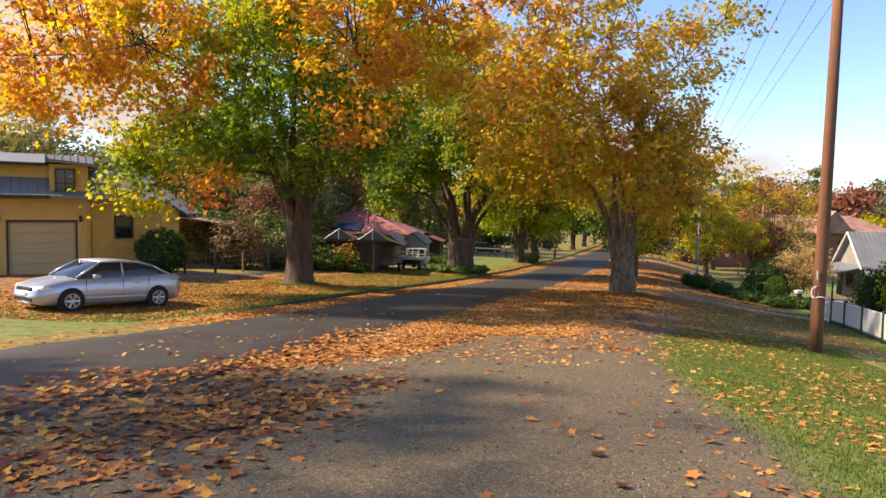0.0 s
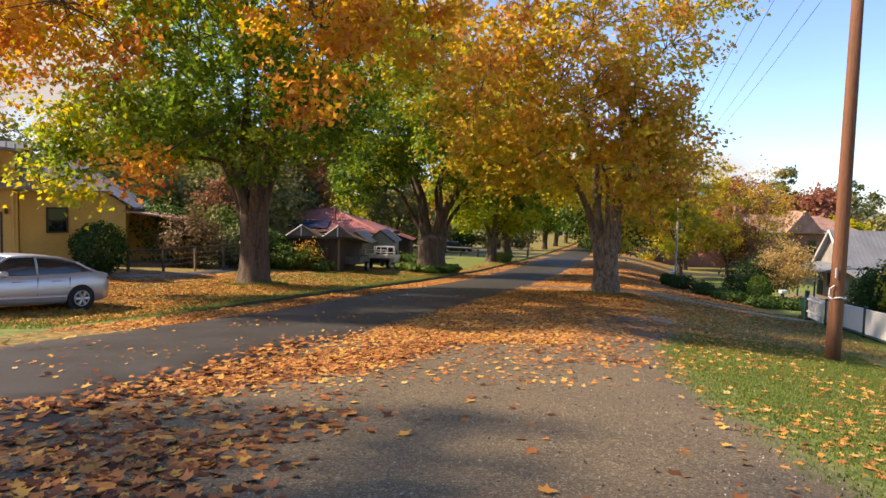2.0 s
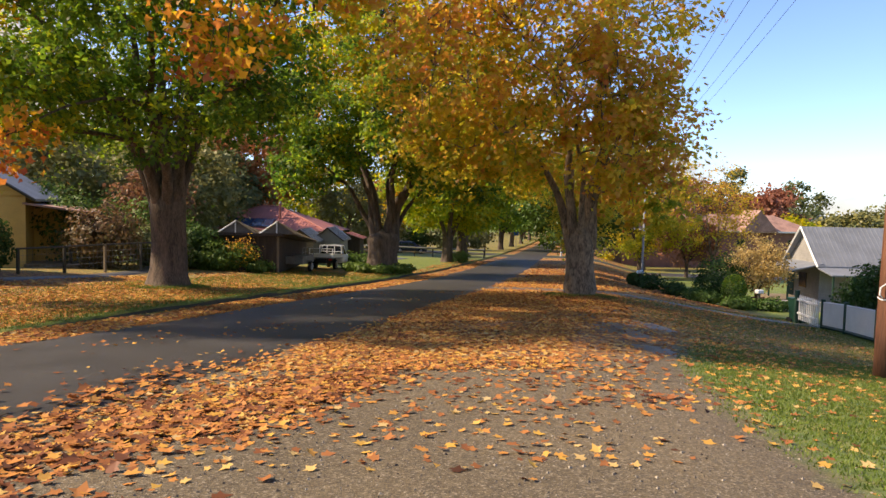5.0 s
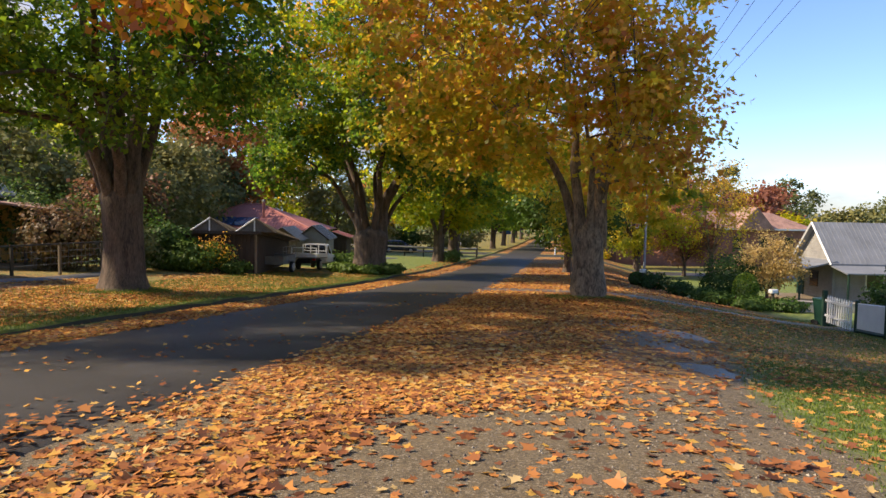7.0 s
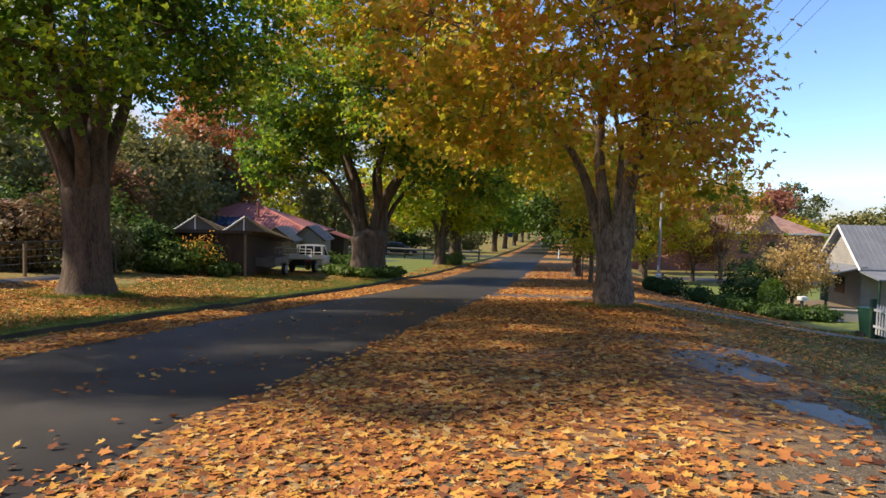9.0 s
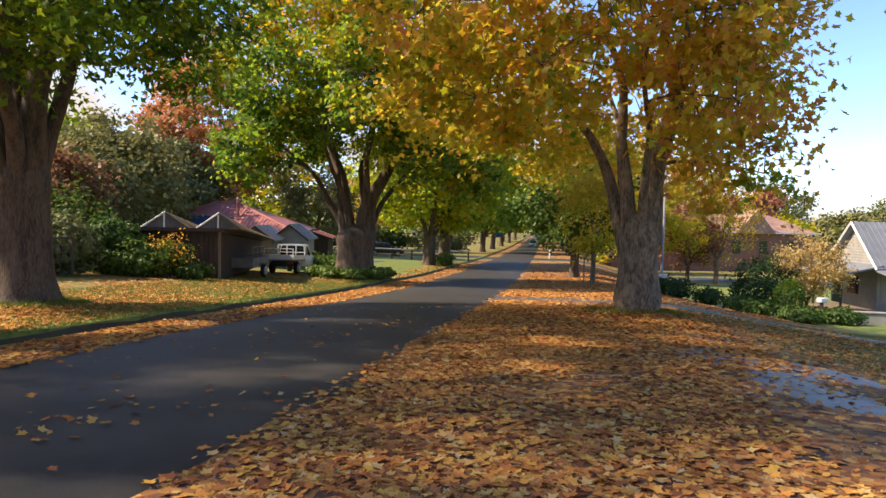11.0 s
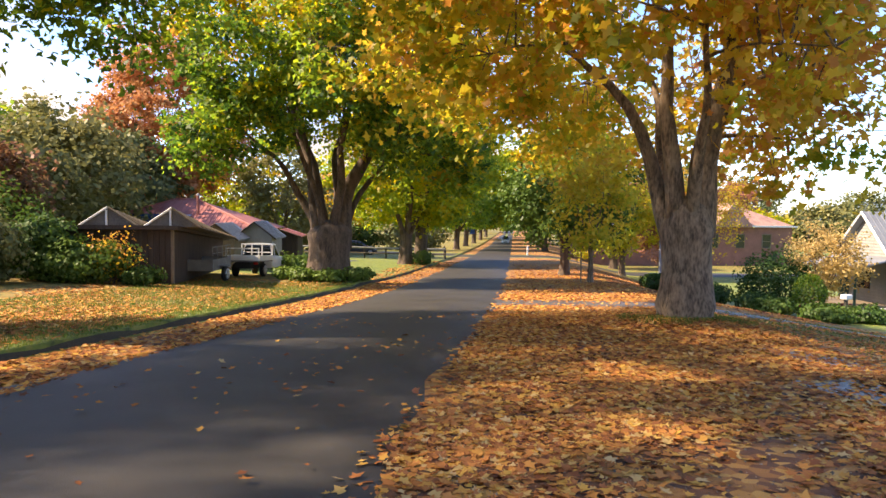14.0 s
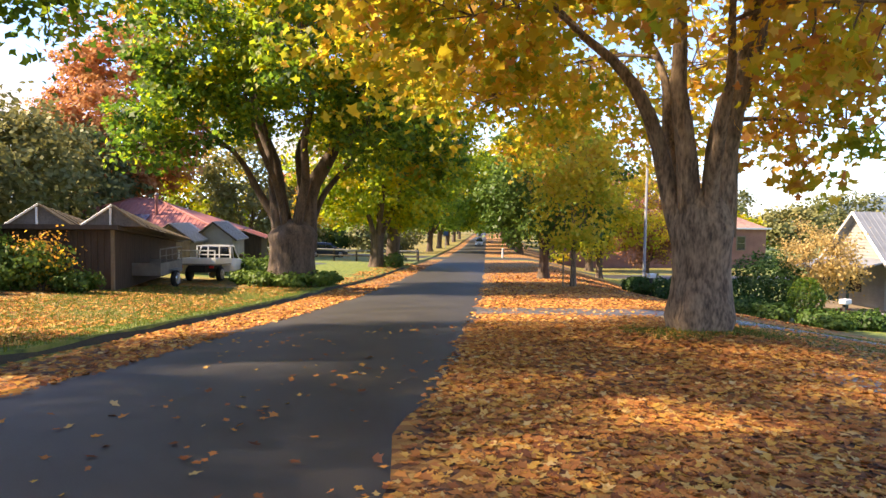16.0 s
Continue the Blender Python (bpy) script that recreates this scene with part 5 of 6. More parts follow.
def ute():
    x, y, turn = -2.15, 52.6, 75.0
    t = thing("utility_truck", "white single-cab tray utility parked by the sheds", "utility", x, y, gz(x, y), turn)
    t.matrix_world = pose(x, y, gz(x, y) + 0.02, 0, 3, turn) @ Matrix.Scale(0.93, 4)
    st = [0.15, 0.9, 1.35, 2.2, 2.42, 2.48]
    top = [1.05, 1.08, 1.06, 0.98, 0.92, 0.7]
    part("body", loft(st, [[(0, 0.4), (0.72, 0.4), (0.82, 0.5), (0.84, 0.8), (0.80, tp - 0.04), (0.72, tp), (0, tp + 0.02)] for tp in top]), M_UTEPAINT, t, smooth=True)
    part("cab_glass", loft([0.22, 0.35, 1.0, 1.5], [[(0, 1.0), (0.76, 1.0), (0.76, 1.06), (0.76 - 0.12 * f, 1.0 + 0.66 * f), (0, 1.0 + 0.68 * f)] for f in (0.8, 1, 1, 0.1)]), M_GLASS, t)
    part("cab_roof", loft([0.24, 0.5, 1.05], [[(0, 1.63), (0.66, 1.62), (0.67, 1.66), (0.6, 1.70), (0, 1.72)]] * 3), M_UTEPAINT, t)
    for s in (-1, 1):
        for ln in ([(0.26, 0.75, 1.0), (0.30, 0.66, 1.66)], [(1.05, 0.66, 1.66), (1.5, 0.75, 1.05)], [(0.72, 0.77, 1.0), (0.72, 0.67, 1.66)]):
            part("pillar", tube(bmesh.new(), [(p[0], p[1] * s, p[2]) for p in ln], 0.035, 6), M_UTEPAINT, t)
        for wx in (-1.0, 1.95):
            wheel(t, wx, s * 0.72, 0.34, s)
        part("headlight", boxes((2.40, 2.5, s * 0.5, s * 0.75, 0.72, 0.88), bev=0.02), M_LAMPGLASS, t)
        part("tail_light", boxes((-2.12, -2.08, s * 0.6, s * 0.82, 0.62, 0.74), bev=0.01), M_REDGLASS, t)
        part("mirror", boxes((1.3, 1.38, s * 0.86, s * 1.05, 1.08, 1.28), bev=0.02), M_TRIM, t)
        part("tray_side", boxes((-2.05, 0.1, s * 0.86, s * 0.9, 0.82, 1.08), bev=0.01), M_UTEPAINT, t)
    part("tray_floor", boxes((-2.1, 0.12, -0.86, 0.86, 0.76, 0.82)), M_STEEL, t)
    part("tailgate", boxes((-2.12, -2.08, -0.88, 0.88, 0.82, 1.08), bev=0.01), M_UTEPAINT, t)
    part("chassis", boxes((-2.0, 0.3, -0.4, 0.4, 0.42, 0.74)), M_RUBBER, t)
    part("headboard", boxes((0.08, 0.13, -0.85, -0.79, 0.82, 1.68), (0.08, 0.13, 0.79, 0.85, 0.82, 1.68), (0.08, 0.13, -0.85, 0.85, 1.62, 1.68), (0.08, 0.13, -0.8, 0.8, 1.2, 1.25), (0.08, 0.13, -0.3, -0.25, 0.82, 1.68), (0.08, 0.13, 0.25, 0.3, 0.82, 1.68)), M_UTEPAINT, t)
    part("rear_rack", boxes((-2.05, -2.0, -0.85, -0.8, 1.08, 1.45), (-2.05, -2.0, 0.8, 0.85, 1.08, 1.45), (-2.05, -2.0, -0.85, 0.85, 1.4, 1.45)), M_UTEPAINT, t)
    part("bumper", boxes((2.42, 2.55, -0.8, 0.8, 0.42, 0.58), bev=0.03), M_TRIM, t)


ute()


def trailer(x, y, turn, material, label, high):
    t = thing("box_trailer", label, "trailer", x, y, gz(x, y), turn)
    part("tray", boxes((-1.1, 1.1, -0.65, 0.65, 0.5, 0.56), (-1.1, 1.1, -0.65, -0.61, 0.56, 0.95), (-1.1, 1.1, 0.61, 0.65, 0.56, 0.95), (-1.1, -1.06, -0.61, 0.61, 0.56, 0.95), (1.06, 1.1, -0.61, 0.61, 0.56, 0.95)), material, t)
    if high:
        bm = bmesh.new()
        for yy in (-0.63, 0.63):
            for xx in (-1.08, -0.5, 0.1, 0.6, 1.08):
                tube(bm, [(xx, yy, 0.95), (xx, yy, 1.45)], 0.02, 6)
            tube(bm, [(-1.08, yy, 1.45), (1.08, yy, 1.45)], 0.022, 6)
            tube(bm, [(-1.08, yy, 1.2), (1.08, yy, 1.2)], 0.015, 6)
        part("cage", bm, material, t)
    tube(bm := bmesh.new(), [(1.1, 0.4, 0.5), (2.2, 0, 0.48), (1.1, -0.4, 0.5)], 0.04, 6)
    part("drawbar", bm, M_TRIM, t)
    for s in (-1, 1):
        wheel(t, 0, s * 0.78, 0.31, s, 0.17)
        part("mudguard", boxes((-0.4, 0.4, s * 0.68, s * 0.88, 0.64, 0.67), bev=0.01), material, t)


trailer(-3.78, 47.7, 78, M_PALE, "weathered grey caged box trailer parked by the shed", True)


# ---- sheds ----
def main_shed():
    x, y = -4.6, 44.8
    t = thing("timber_shed", "low dark-stained timber shed with a skillion roof", "shed", x, y, gz(x, y) - 0.05, -6)
    # local x towards the right (across), local y away from the street end
    part("wall", boxes((-7.5, 0, 0, 0.12, 0, 2.1), (-0.12, 0, 0.12, 8.2, 0, 1.38), (-7.5, -7.38, 0.12, 8.2, 0, 1.38), (-7.38, -0.12, 8.08, 8.2, 0, 1.36)), M_SHED, t)
    for k in range(36):
        part("board", boxes((-7.5 + 0.208 * k, -7.5 + 0.208 * k + 0.19, -0.025, 0.0, 0.02, 2.05), bev=0.004), M_SHED, t)
    for k in range(37):
        part("board", boxes((0.0, 0.03, 0.02 + 0.22 * k, 0.23 + 0.22 * k, 0.02, 2.06 - 0.019 * k), bev=0.004), M_SHED, t)
    for k in range(5):
        part("slat", boxes((-6.6, -4.9, -0.06, -0.028, 1.25 + 0.11 * k, 1.32 + 0.11 * k), bev=0.004), M_RUST, t, "reddish slat")
    bm = bmesh.new()
    prism(bm, [(-0.35, 2.10), (8.4, 1.34), (8.4, 1.46), (-0.35, 2.25)], "x", -7.8, 0.3)
    part("roof", bm, M_SHED, t, "dark flat roof")
    part("corner_post", boxes((-0.02, 0.09, -0.09, 0.02, 0, 2.1), bev=0.01), M_OLDWOOD, t, "pale corner post")
    for cx, w in ((-2.3, 1.0), (-0.02, 0.95)):
        bm = bmesh.new()
        a, b, c = (bm.verts.new((cx - w, 0.12, 2.2)), bm.verts.new((cx + w, 0.12, 2.2)), bm.verts.new((cx, 0.12, 2.86)))
        d2, e2, f2 = (bm.verts.new((cx - w, 7.4, 1.45)), bm.verts.new((cx + w, 7.4, 1.45)), bm.verts.new((cx, 7.4, 1.75)))
        for f in ((a, b, c), (a, c, f2, d2), (b, e2, f2, c), (d2, f2, e2), (a, d2, e2, b)):
            bm.faces.new(f)
        bmesh.ops.recalc_face_normals(bm, faces=bm.faces[:])
        d = part("roof_lantern", bm, M_GREYWOOD, t, "small gabled roof lantern sloping to the rear")
        for k in range(12):
            y1, y2 = 0.4 + 0.58 * k, 0.4 + 0.58 * k + 0.42
            z1, z2 = 2.2 - 0.103 * (y1 - 0.12), 2.2 - 0.103 * (y2 - 0.12)
            r1, r2 = 2.86 - 0.1525 * (y1 - 0.12), 2.86 - 0.1525 * (y2 - 0.12)
            for sg in (-1, 1):
                part("batten", tube(bmesh.new(), [(cx + sg * w, y1, z1 + 0.03), (cx, y1, r1 + 0.03)], 0.035, 4), M_OLDWOOD, d)
        part("barge_board", tube(bmesh.new(), [(cx - w - 0.05, 0.08, 2.2), (cx, 0.08, 2.9)], 0.045, 4), M_WHITE, d, "white barge board")
        part("barge_board", tube(bmesh.new(), [(cx + w + 0.05, 0.08, 2.2), (cx, 0.08, 2.9)], 0.04, 4), M_OLDWOOD, d)
        part("king_post", boxes((cx - 0.08, cx - 0.02, 0.06, 0.115, 2.22, 2.8)), M_WHITE, d, "white post")
    return t


main_shed()


def gable_shed(x, y, turn, w, d, h, r, wall, roof, label, door=False):
    t = thing("small_shed", label, "shed", x, y, gz(x, y) - 0.05, turn, "small sheds")
    part("wall", boxes((-w, w, 0, 0.1, 0, h), (-w, -w + 0.1, 0.1, d, 0, h), (w - 0.1, w, 0.1, d, 0, h), (-w + 0.1, w - 0.1, d - 0.1, d, 0, h)), wall, t)
    for k in range(int(2 * w / 0.2)):
        part("board", boxes((-w + 0.2 * k, -w + 0.2 * k + 0.18, -0.02, 0.0, 0.02, h), bev=0.004), wall, t)
    part("gable", prism(bmesh.new(), [(-w, h), (w, h), (0, h + r)], "y", 0.0, 0.1), wall, t)
    part("roof", prism(bmesh.new(), [(-w - 0.25, h - 0.12), (0, h + r), (w + 0.25, h - 0.12), (w + 0.25, h - 0.04), (0, h + r + 0.09), (-w - 0.25, h - 0.04)], "y", -0.3, d + 0.2), roof, t, "corrugated iron roof with rust at the edges")
    for k in range(int(d / 0.3)):
        for s in (-1, 1):
            part("roof_rib", tube(bmesh.new(), [(s * (w + 0.24), -0.2 + 0.3 * k, h - 0.03), (0, -0.2 + 0.3 * k, h + r + 0.095)], 0.02, 5), roof, t)
    for s in (-1, 1):
        part("barge_board", tube(bmesh.new(), [(s * (w + 0.27), -0.32, h - 0.08), (0, -0.32, h + r + 0.06)], 0.05, 4), M_SHED, t)
    if door:
        part("door", boxes((-0.5, 0.5, -0.06, -0.022, 0.0, 1.7), bev=0.01), M_OLDWOOD, t)


gable_shed(-4.5, 56.6, -6, 0.95, 4.0, 1.7, 0.75, M_OLDWOOD, M_TIN, "small weathered timber shed with a rusty iron gable roof", True)
gable_shed(-2.7, 59.6, -6, 1.0, 4.0, 1.85, 0.85, M_WHITEBOARD, M_TIN, "small pale shed with a shiny iron gable roof")
gable_shed(-1.4, 64.8, -6, 1.1, 3.0, 2.0, 0.32, M_SHED, M_REDROOF, "dark porch with a low red iron roof")


# ---- red-roofed house ----
def red_house():
    x, y = -10.0, 81.0
    t = thing("red_roof_house", "house with a hipped red iron roof and solar panels", "house", x, y, gz(x, y), -12)
    part("wall", boxes((-7, 7, -4, 4, 0, 2.7)), M_WHITEBOARD, t)
    bm = bmesh.new()
    lo = [bm.verts.new(p) for p in ((-7.6, -4.6, 2.6), (7.6, -4.6, 2.6), (7.6, 4.6, 2.6), (-7.6, 4.6, 2.6))]
    hi = [bm.verts.new(p) for p in ((-1.0, 0, 5.0), (1.0, 0, 5.0))]
    for f in ((lo[0], lo[1], hi[1], hi[0]), (lo[1], lo[2], hi[1]), (lo[2], lo[3], hi[0], hi[1]), (lo[3], lo[0], hi[0])):
        bm.faces.new(f)
    bm.faces.new(lo[::-1])
    part("roof", bm, M_REDROOF, t, "faded red corrugated iron hip roof")
    for k in range(44):
        xx = -7.4 + 0.344 * k
        top = 1.0 if abs(xx) < 1.0 else max(0.0, (7.6 - abs(xx)) / 6.6)
        part("roof_rib", tube(bmesh.new(), [(xx, -4.58, 2.62), (xx, -4.58 + 4.58 * top, 2.62 + 2.4 * top)], 0.025, 4), M_REDROOF, t)
    for s in (-1, 1):
        part("ridge_cap", tube(bmesh.new(), [(s * 7.6, -4.6, 2.63), (s * 1.0, 0, 5.03)], 0.08, 6), M_REDROOF, t)
    part("ridge_cap", tube(bmesh.new(), [(-1.0, 0, 5.03), (1.0, 0, 5.03)], 0.09, 6), M_REDROOF, t)
    for k in range(6):
        xx = -4.9 + 1.08 * k
        p = prism(bmesh.new(), [(-4.2, 2.93), (-2.7, 3.71), (-2.72, 3.76), (-4.22, 2.98)], "x", xx, xx + 1.02)
        part("solar_panel", p, M_SOLAR, t, "dark blue solar panel")
    part("flue", tube(bmesh.new(), [(1.9, -2.4, 3.4), (1.9, -2.4, 5.3)], 0.13, 10), M_REDROOF, t, "tall red flue pipe")
    part("flue_cap", tube(bmesh.new(), [(1.9, -2.4, 5.32), (1.9, -2.4, 5.5)], [0.2, 0.05], 10), M_STEEL, t)
    for xx in (-4.5, 0.0, 4.2):
        w = part("window", boxes((xx, xx + 1.2, -4.05, -4.01, 0.9, 2.1)), M_GLASS, t)
        part("window_frame", boxes((xx - 0.07, xx, -4.08, -4.0, 0.85, 2.15), (xx + 1.2, xx + 1.27, -4.08, -4.0, 0.85, 2.15), (xx, xx + 1.2, -4.08, -4.0, 2.1, 2.16), (xx, xx + 1.2, -4.08, -4.0, 0.84, 0.9)), M_WHITE, w)


red_house()


# ---- rail fence by the side street ----
def rail_fence():
    t = thing("rail_fence", "weathered post and rail fence along the side street", "fence", -7.0, 77.0, 0, 0)
    a, b = Vector((-7.0, 77.0)), Vector((14.0, 85.5))
    n = 10
    pts = [a.lerp(b, k / n) for k in range(n + 1)]
    for p in pts:
        part("post", boxes((p.x - 0.07 + 7, p.x + 0.07 + 7, p.y - 77 - 0.07, p.y - 77 + 0.07, gz(p.x, p.y) - 0.3, gz(p.x, p.y) + 1.1), bev=0.01), M_TRIM, t)
    for p, q in zip(pts, pts[1:]):
        for z, r, m in ((1.0, 0.075, M_WHITEBOARD), (0.5, 0.06, M_OLDWOOD)):
            part("rail", tube(bmesh.new(), [(p.x + 7, p.y - 77.09, gz(p.x, p.y) + z), (q.x + 7, q.y - 77.09, gz(q.x, q.y) + z)], r, 4), m, t)
    return t


rail_fence()
strip("cottage_path", [(2.0, 56.0), (2.5, 62.0), (1.5, 70.0), (4.0, 76.0)], 1.3, M_PAVE, 0.02, "pale gravel path across the lawn", "path")


# ---- power pole and wires ----
def power_pole():
    x, y = 10.2, 18.4
    t = thing("power_pole", "tall reddish timber power pole with crossarm", "power pole", x, y, gz(x, y) - 0.1)
    tube(bm := bmesh.new(), [(0, 0, 0), (0.0, 0, 0.9), (0.04, 0, 3.0), (0.08, 0, 6), (0.15, 0, 11.6)], [0.175, 0.17, 0.16, 0.145, 0.12], 16)
    part("pole", bm, M_POLE, t, smooth=True)
    ring = [(0.185 * math.cos(2 * math.pi * k / 20) + 0.03, 0.185 * math.sin(2 * math.pi * k / 20), 1.62 + 0.02 * math.sin(k)) for k in range(21)]
    part("strap", tube(bmesh.new(), ring, 0.014, 6), M_WHITE, t, "pale strap tied round the pole")
    part("conduit", tube(bmesh.new(), [(-0.16, -0.06, 1.64), (-0.24, -0.09, 1.7), (-0.22, -0.08, 1.84), (-0.13, -0.12, 1.92)], 0.016, 6), M_WHITE, t, "white loop of cable")
    part("number_tag", boxes((-0.14, -0.11, -0.15, -0.13, 2.1, 2.34)), M_WHITE, t)
    part("crossarm", boxes((-1.1, 1.3, -0.06, 0.06, 11.0, 11.15), bev=0.01), M_OLDWOOD, t)
    for xx in (-1.0, -0.45, 0.55, 1.15):
        part("insulator", tube(bmesh.new(), [(xx, 0, 11.15), (xx, 0, 11.2), (xx, 0, 11.32)], [0.05, 0.06, 0.03], 8), M_WHITE, t)
    return gz(x, y) + 11.2


ztop = power_pole()


def wire(name, a, b, sag):
    bm = bmesh.new()
    a, b = Vector(a), Vector(b)
    pts = [a.lerp(b, k / 24) - Vector((0, 0, sag * 4 * (k / 24) * (1 - k / 24))) for k in range(25)]
    tube(bm, pts, 0.008, 5)
    ob = link(name, bm, M_WIRE)
    return tagged(ob, "thin black overhead wire between the poles", "power line", "overhead wires", "thing")


def steel_post():
    x, y = 20.2, 54.0
    t = thing("street_pole", "slim grey steel power pole on the verge", "power pole", x, y, gz(x, y) - 0.05)
    part("post", tube(bmesh.new(), [(0, 0, 0), (0, 0, 1.0), (0, 0, 1.02), (0.05, 0, 9.8)], [0.12, 0.12, 0.085, 0.06], 12), M_STEEL, t, smooth=True)
    part("crossarm", boxes((-0.9, 1.0, -0.05, 0.05, 9.5, 9.62), bev=0.01), M_OLDWOOD, t)
    return gz(x, y) + 9.65


z2 = steel_post()
for xa, xb in ((-1.0, -0.8), (-0.45, -0.35), (0.55, 0.4), (1.15, 0.9)):
    wire("power_line", (10.2 + xa, 18.4, ztop), (20.25 + xb, 54.0, z2), 0.35)
    wire("power_line", (10.2 + xa, 18.4, ztop), (xa, -18, ztop + 4), 0.4)


# ---- picket fence, gate and letterbox ----
def fence_run():
    t = thing("panel_fence", "white panel fence with dark green posts along the garden", "fence", 15.0, 22.6, 0, 0)
    pts = [(14.6, 21.0), (15.3, 23.4), (16.05, 25.8), (16.8, 28.2), (17.45, 30.3)]
    for k, (px, py) in enumerate(pts):
        z = gz(px, py)
        part("post", boxes((px - 15.06, px - 14.94, py - 22.66, py - 22.54, z - 0.3, z + 1.12), bev=0.012), M_GREENPAINT, t, "dark green post")
    for (ax, ay), (bx, by) in zip(pts, pts[1:]):
        za, zb = gz(ax, ay), gz(bx, by)
        bm = bmesh.new()
        d = Vector((bx - ax, by - ay, 0)).normalized()
        s = Vector((-d.y, d.x, 0)) * 0.025
        a, b = Vector((ax - 15, ay - 22.6, 0)) + d * 0.08, Vector((bx - 15, by - 22.6, 0)) - d * 0.08
        cs = []
        for q in (a, b):
            zz = za if q is a else zb
            cs.append([bm.verts.new(q + s * e + Vector((0, 0, zz + hgt))) for e, hgt in ((-1, 0.16), (1, 0.16), (1, 0.98), (-1, 0.98))])
        for i in range(4):
            j = (i + 1) % 4
            bm.faces.new((cs[0][i], cs[0][j], cs[1][j], cs[1][i]))
        bm.faces.new(cs[0][::-1])
        bm.faces.new(cs[1])
        part("panel", bm, M_WHITE, t, "white painted panel")
        tube(bm := bmesh.new(), [a + Vector((0, 0, za + 1.0)), b + Vector((0, 0, zb + 1.0))], 0.035, 4)
        part("capping", bm, M_WHITE, t)
        tube(bm := bmesh.new(), [a + Vector((0, 0, za + 0.1)), b + Vector((0, 0, zb + 0.1))], 0.07, 4)
        part("plinth", bm, M_GREENPAINT, t, "dark green plinth board")
    g = thing("picket_gate", "white picket gate standing half open at the driveway", "gate", 17.55, 30.6, gz(17.6, 31.2), 78)
    for k in range(11):
        part("picket", prism(bmesh.new(), [(0.12 + 0.17 * k, 0.08), (0.2 + 0.17 * k, 0.08), (0.2 + 0.17 * k, 1.02), (0.16 + 0.17 * k, 1.1), (0.12 + 0.17 * k, 1.02)], "y", -0.012, 0.012), M_WHITE, g)
    for z in (0.3, 0.85):
        part("rail", boxes((0.08, 1.98, 0.014, 0.05, z, z + 0.08)), M_WHITE, g)
    part("post", boxes((2.05, 2.2, -0.08, 0.08, -0.3, 1.25), bev=0.012), M_GREENPAINT, g, "dark green gate post")


fence_run()


def wheelie_bin(x, y):
    t = thing("wheelie_bin", "dark green wheeled rubbish bin beside the gate", "bin", x, y, gz(x, y), 20)
    bm = bmesh.new()
    lo = [bm.verts.new(p) for p in ((-0.22, -0.24, 0.05), (0.22, -0.24, 0.05), (0.22, 0.24, 0.05), (-0.22, 0.24, 0.05))]
    hi = [bm.verts.new(p) for p in ((-0.28, -0.33, 0.98), (0.28, -0.33, 0.98), (0.28, 0.33, 0.98), (-0.28, 0.33, 0.98))]
    for i in range(4):
        bm.faces.new((lo[i], lo[(i + 1) % 4], hi[(i + 1) % 4], hi[i]))
    bm.faces.new(lo[::-1]), bm.faces.new(hi)
    part("body", bm, M_GREENBIN, t)
    part("lid", boxes((-0.3, 0.3, -0.36, 0.36, 0.98, 1.05), bev=0.02), M_GREENBIN, t)
    for s in (-1, 1):
        part("wheel", tube(bmesh.new(), [(s * 0.24, 0.28, 0.1), (s * 0.28, 0.28, 0.1)], 0.1, 14), M_RUBBER, t)


wheelie_bin(18.7, 33.6)
wheelie_bin(18.3, 32.9)


def letterbox(x, y):
    t = thing("letterbox", "white letterbox on a dark post", "letterbox", x, y, gz(x, y), 15)
    part("post", boxes((-0.06, 0.06, -0.06, 0.06, -0.2, 0.95), bev=0.01), M_TRIM, t)
    part("box", boxes((-0.2, 0.24, -0.14, 0.14, 0.95, 1.16), bev=0.03), M_WHITE, t, "white metal box")


letterbox(22.3, 42.5)
letterbox(18.7, 50.7)


def low_wall():
    t = thing("garden_wall", "low pale rendered garden wall by the letterbox", "wall", 22.6, 42.2, gz(22.6, 42.2), -20)
    part("wall", boxes((0.1, 4.5, -0.12, 0.12, -0.5, 0.55), bev=0.02), M_WHITEBOARD, t)
    part("coping", boxes((0.05, 4.55, -0.16, 0.16, 0.55, 0.63), bev=0.02), M_STONE, t)
    b = thing("paling_fence", "reddish paling fence behind the flower bed", "fence", 20.6, 43.2, gz(20.6, 43.2), -14)
    for k in range(14):
        part("paling", boxes((0.16 * k, 0.16 * k + 0.14, -0.012, 0.012, -0.2, 0.62 + 0.02 * (k % 3))), M_REDWOOD, b)
    part("rail", boxes((0, 2.25, 0.014, 0.05, 0.4, 0.46)), M_REDWOOD, b)


low_wall()


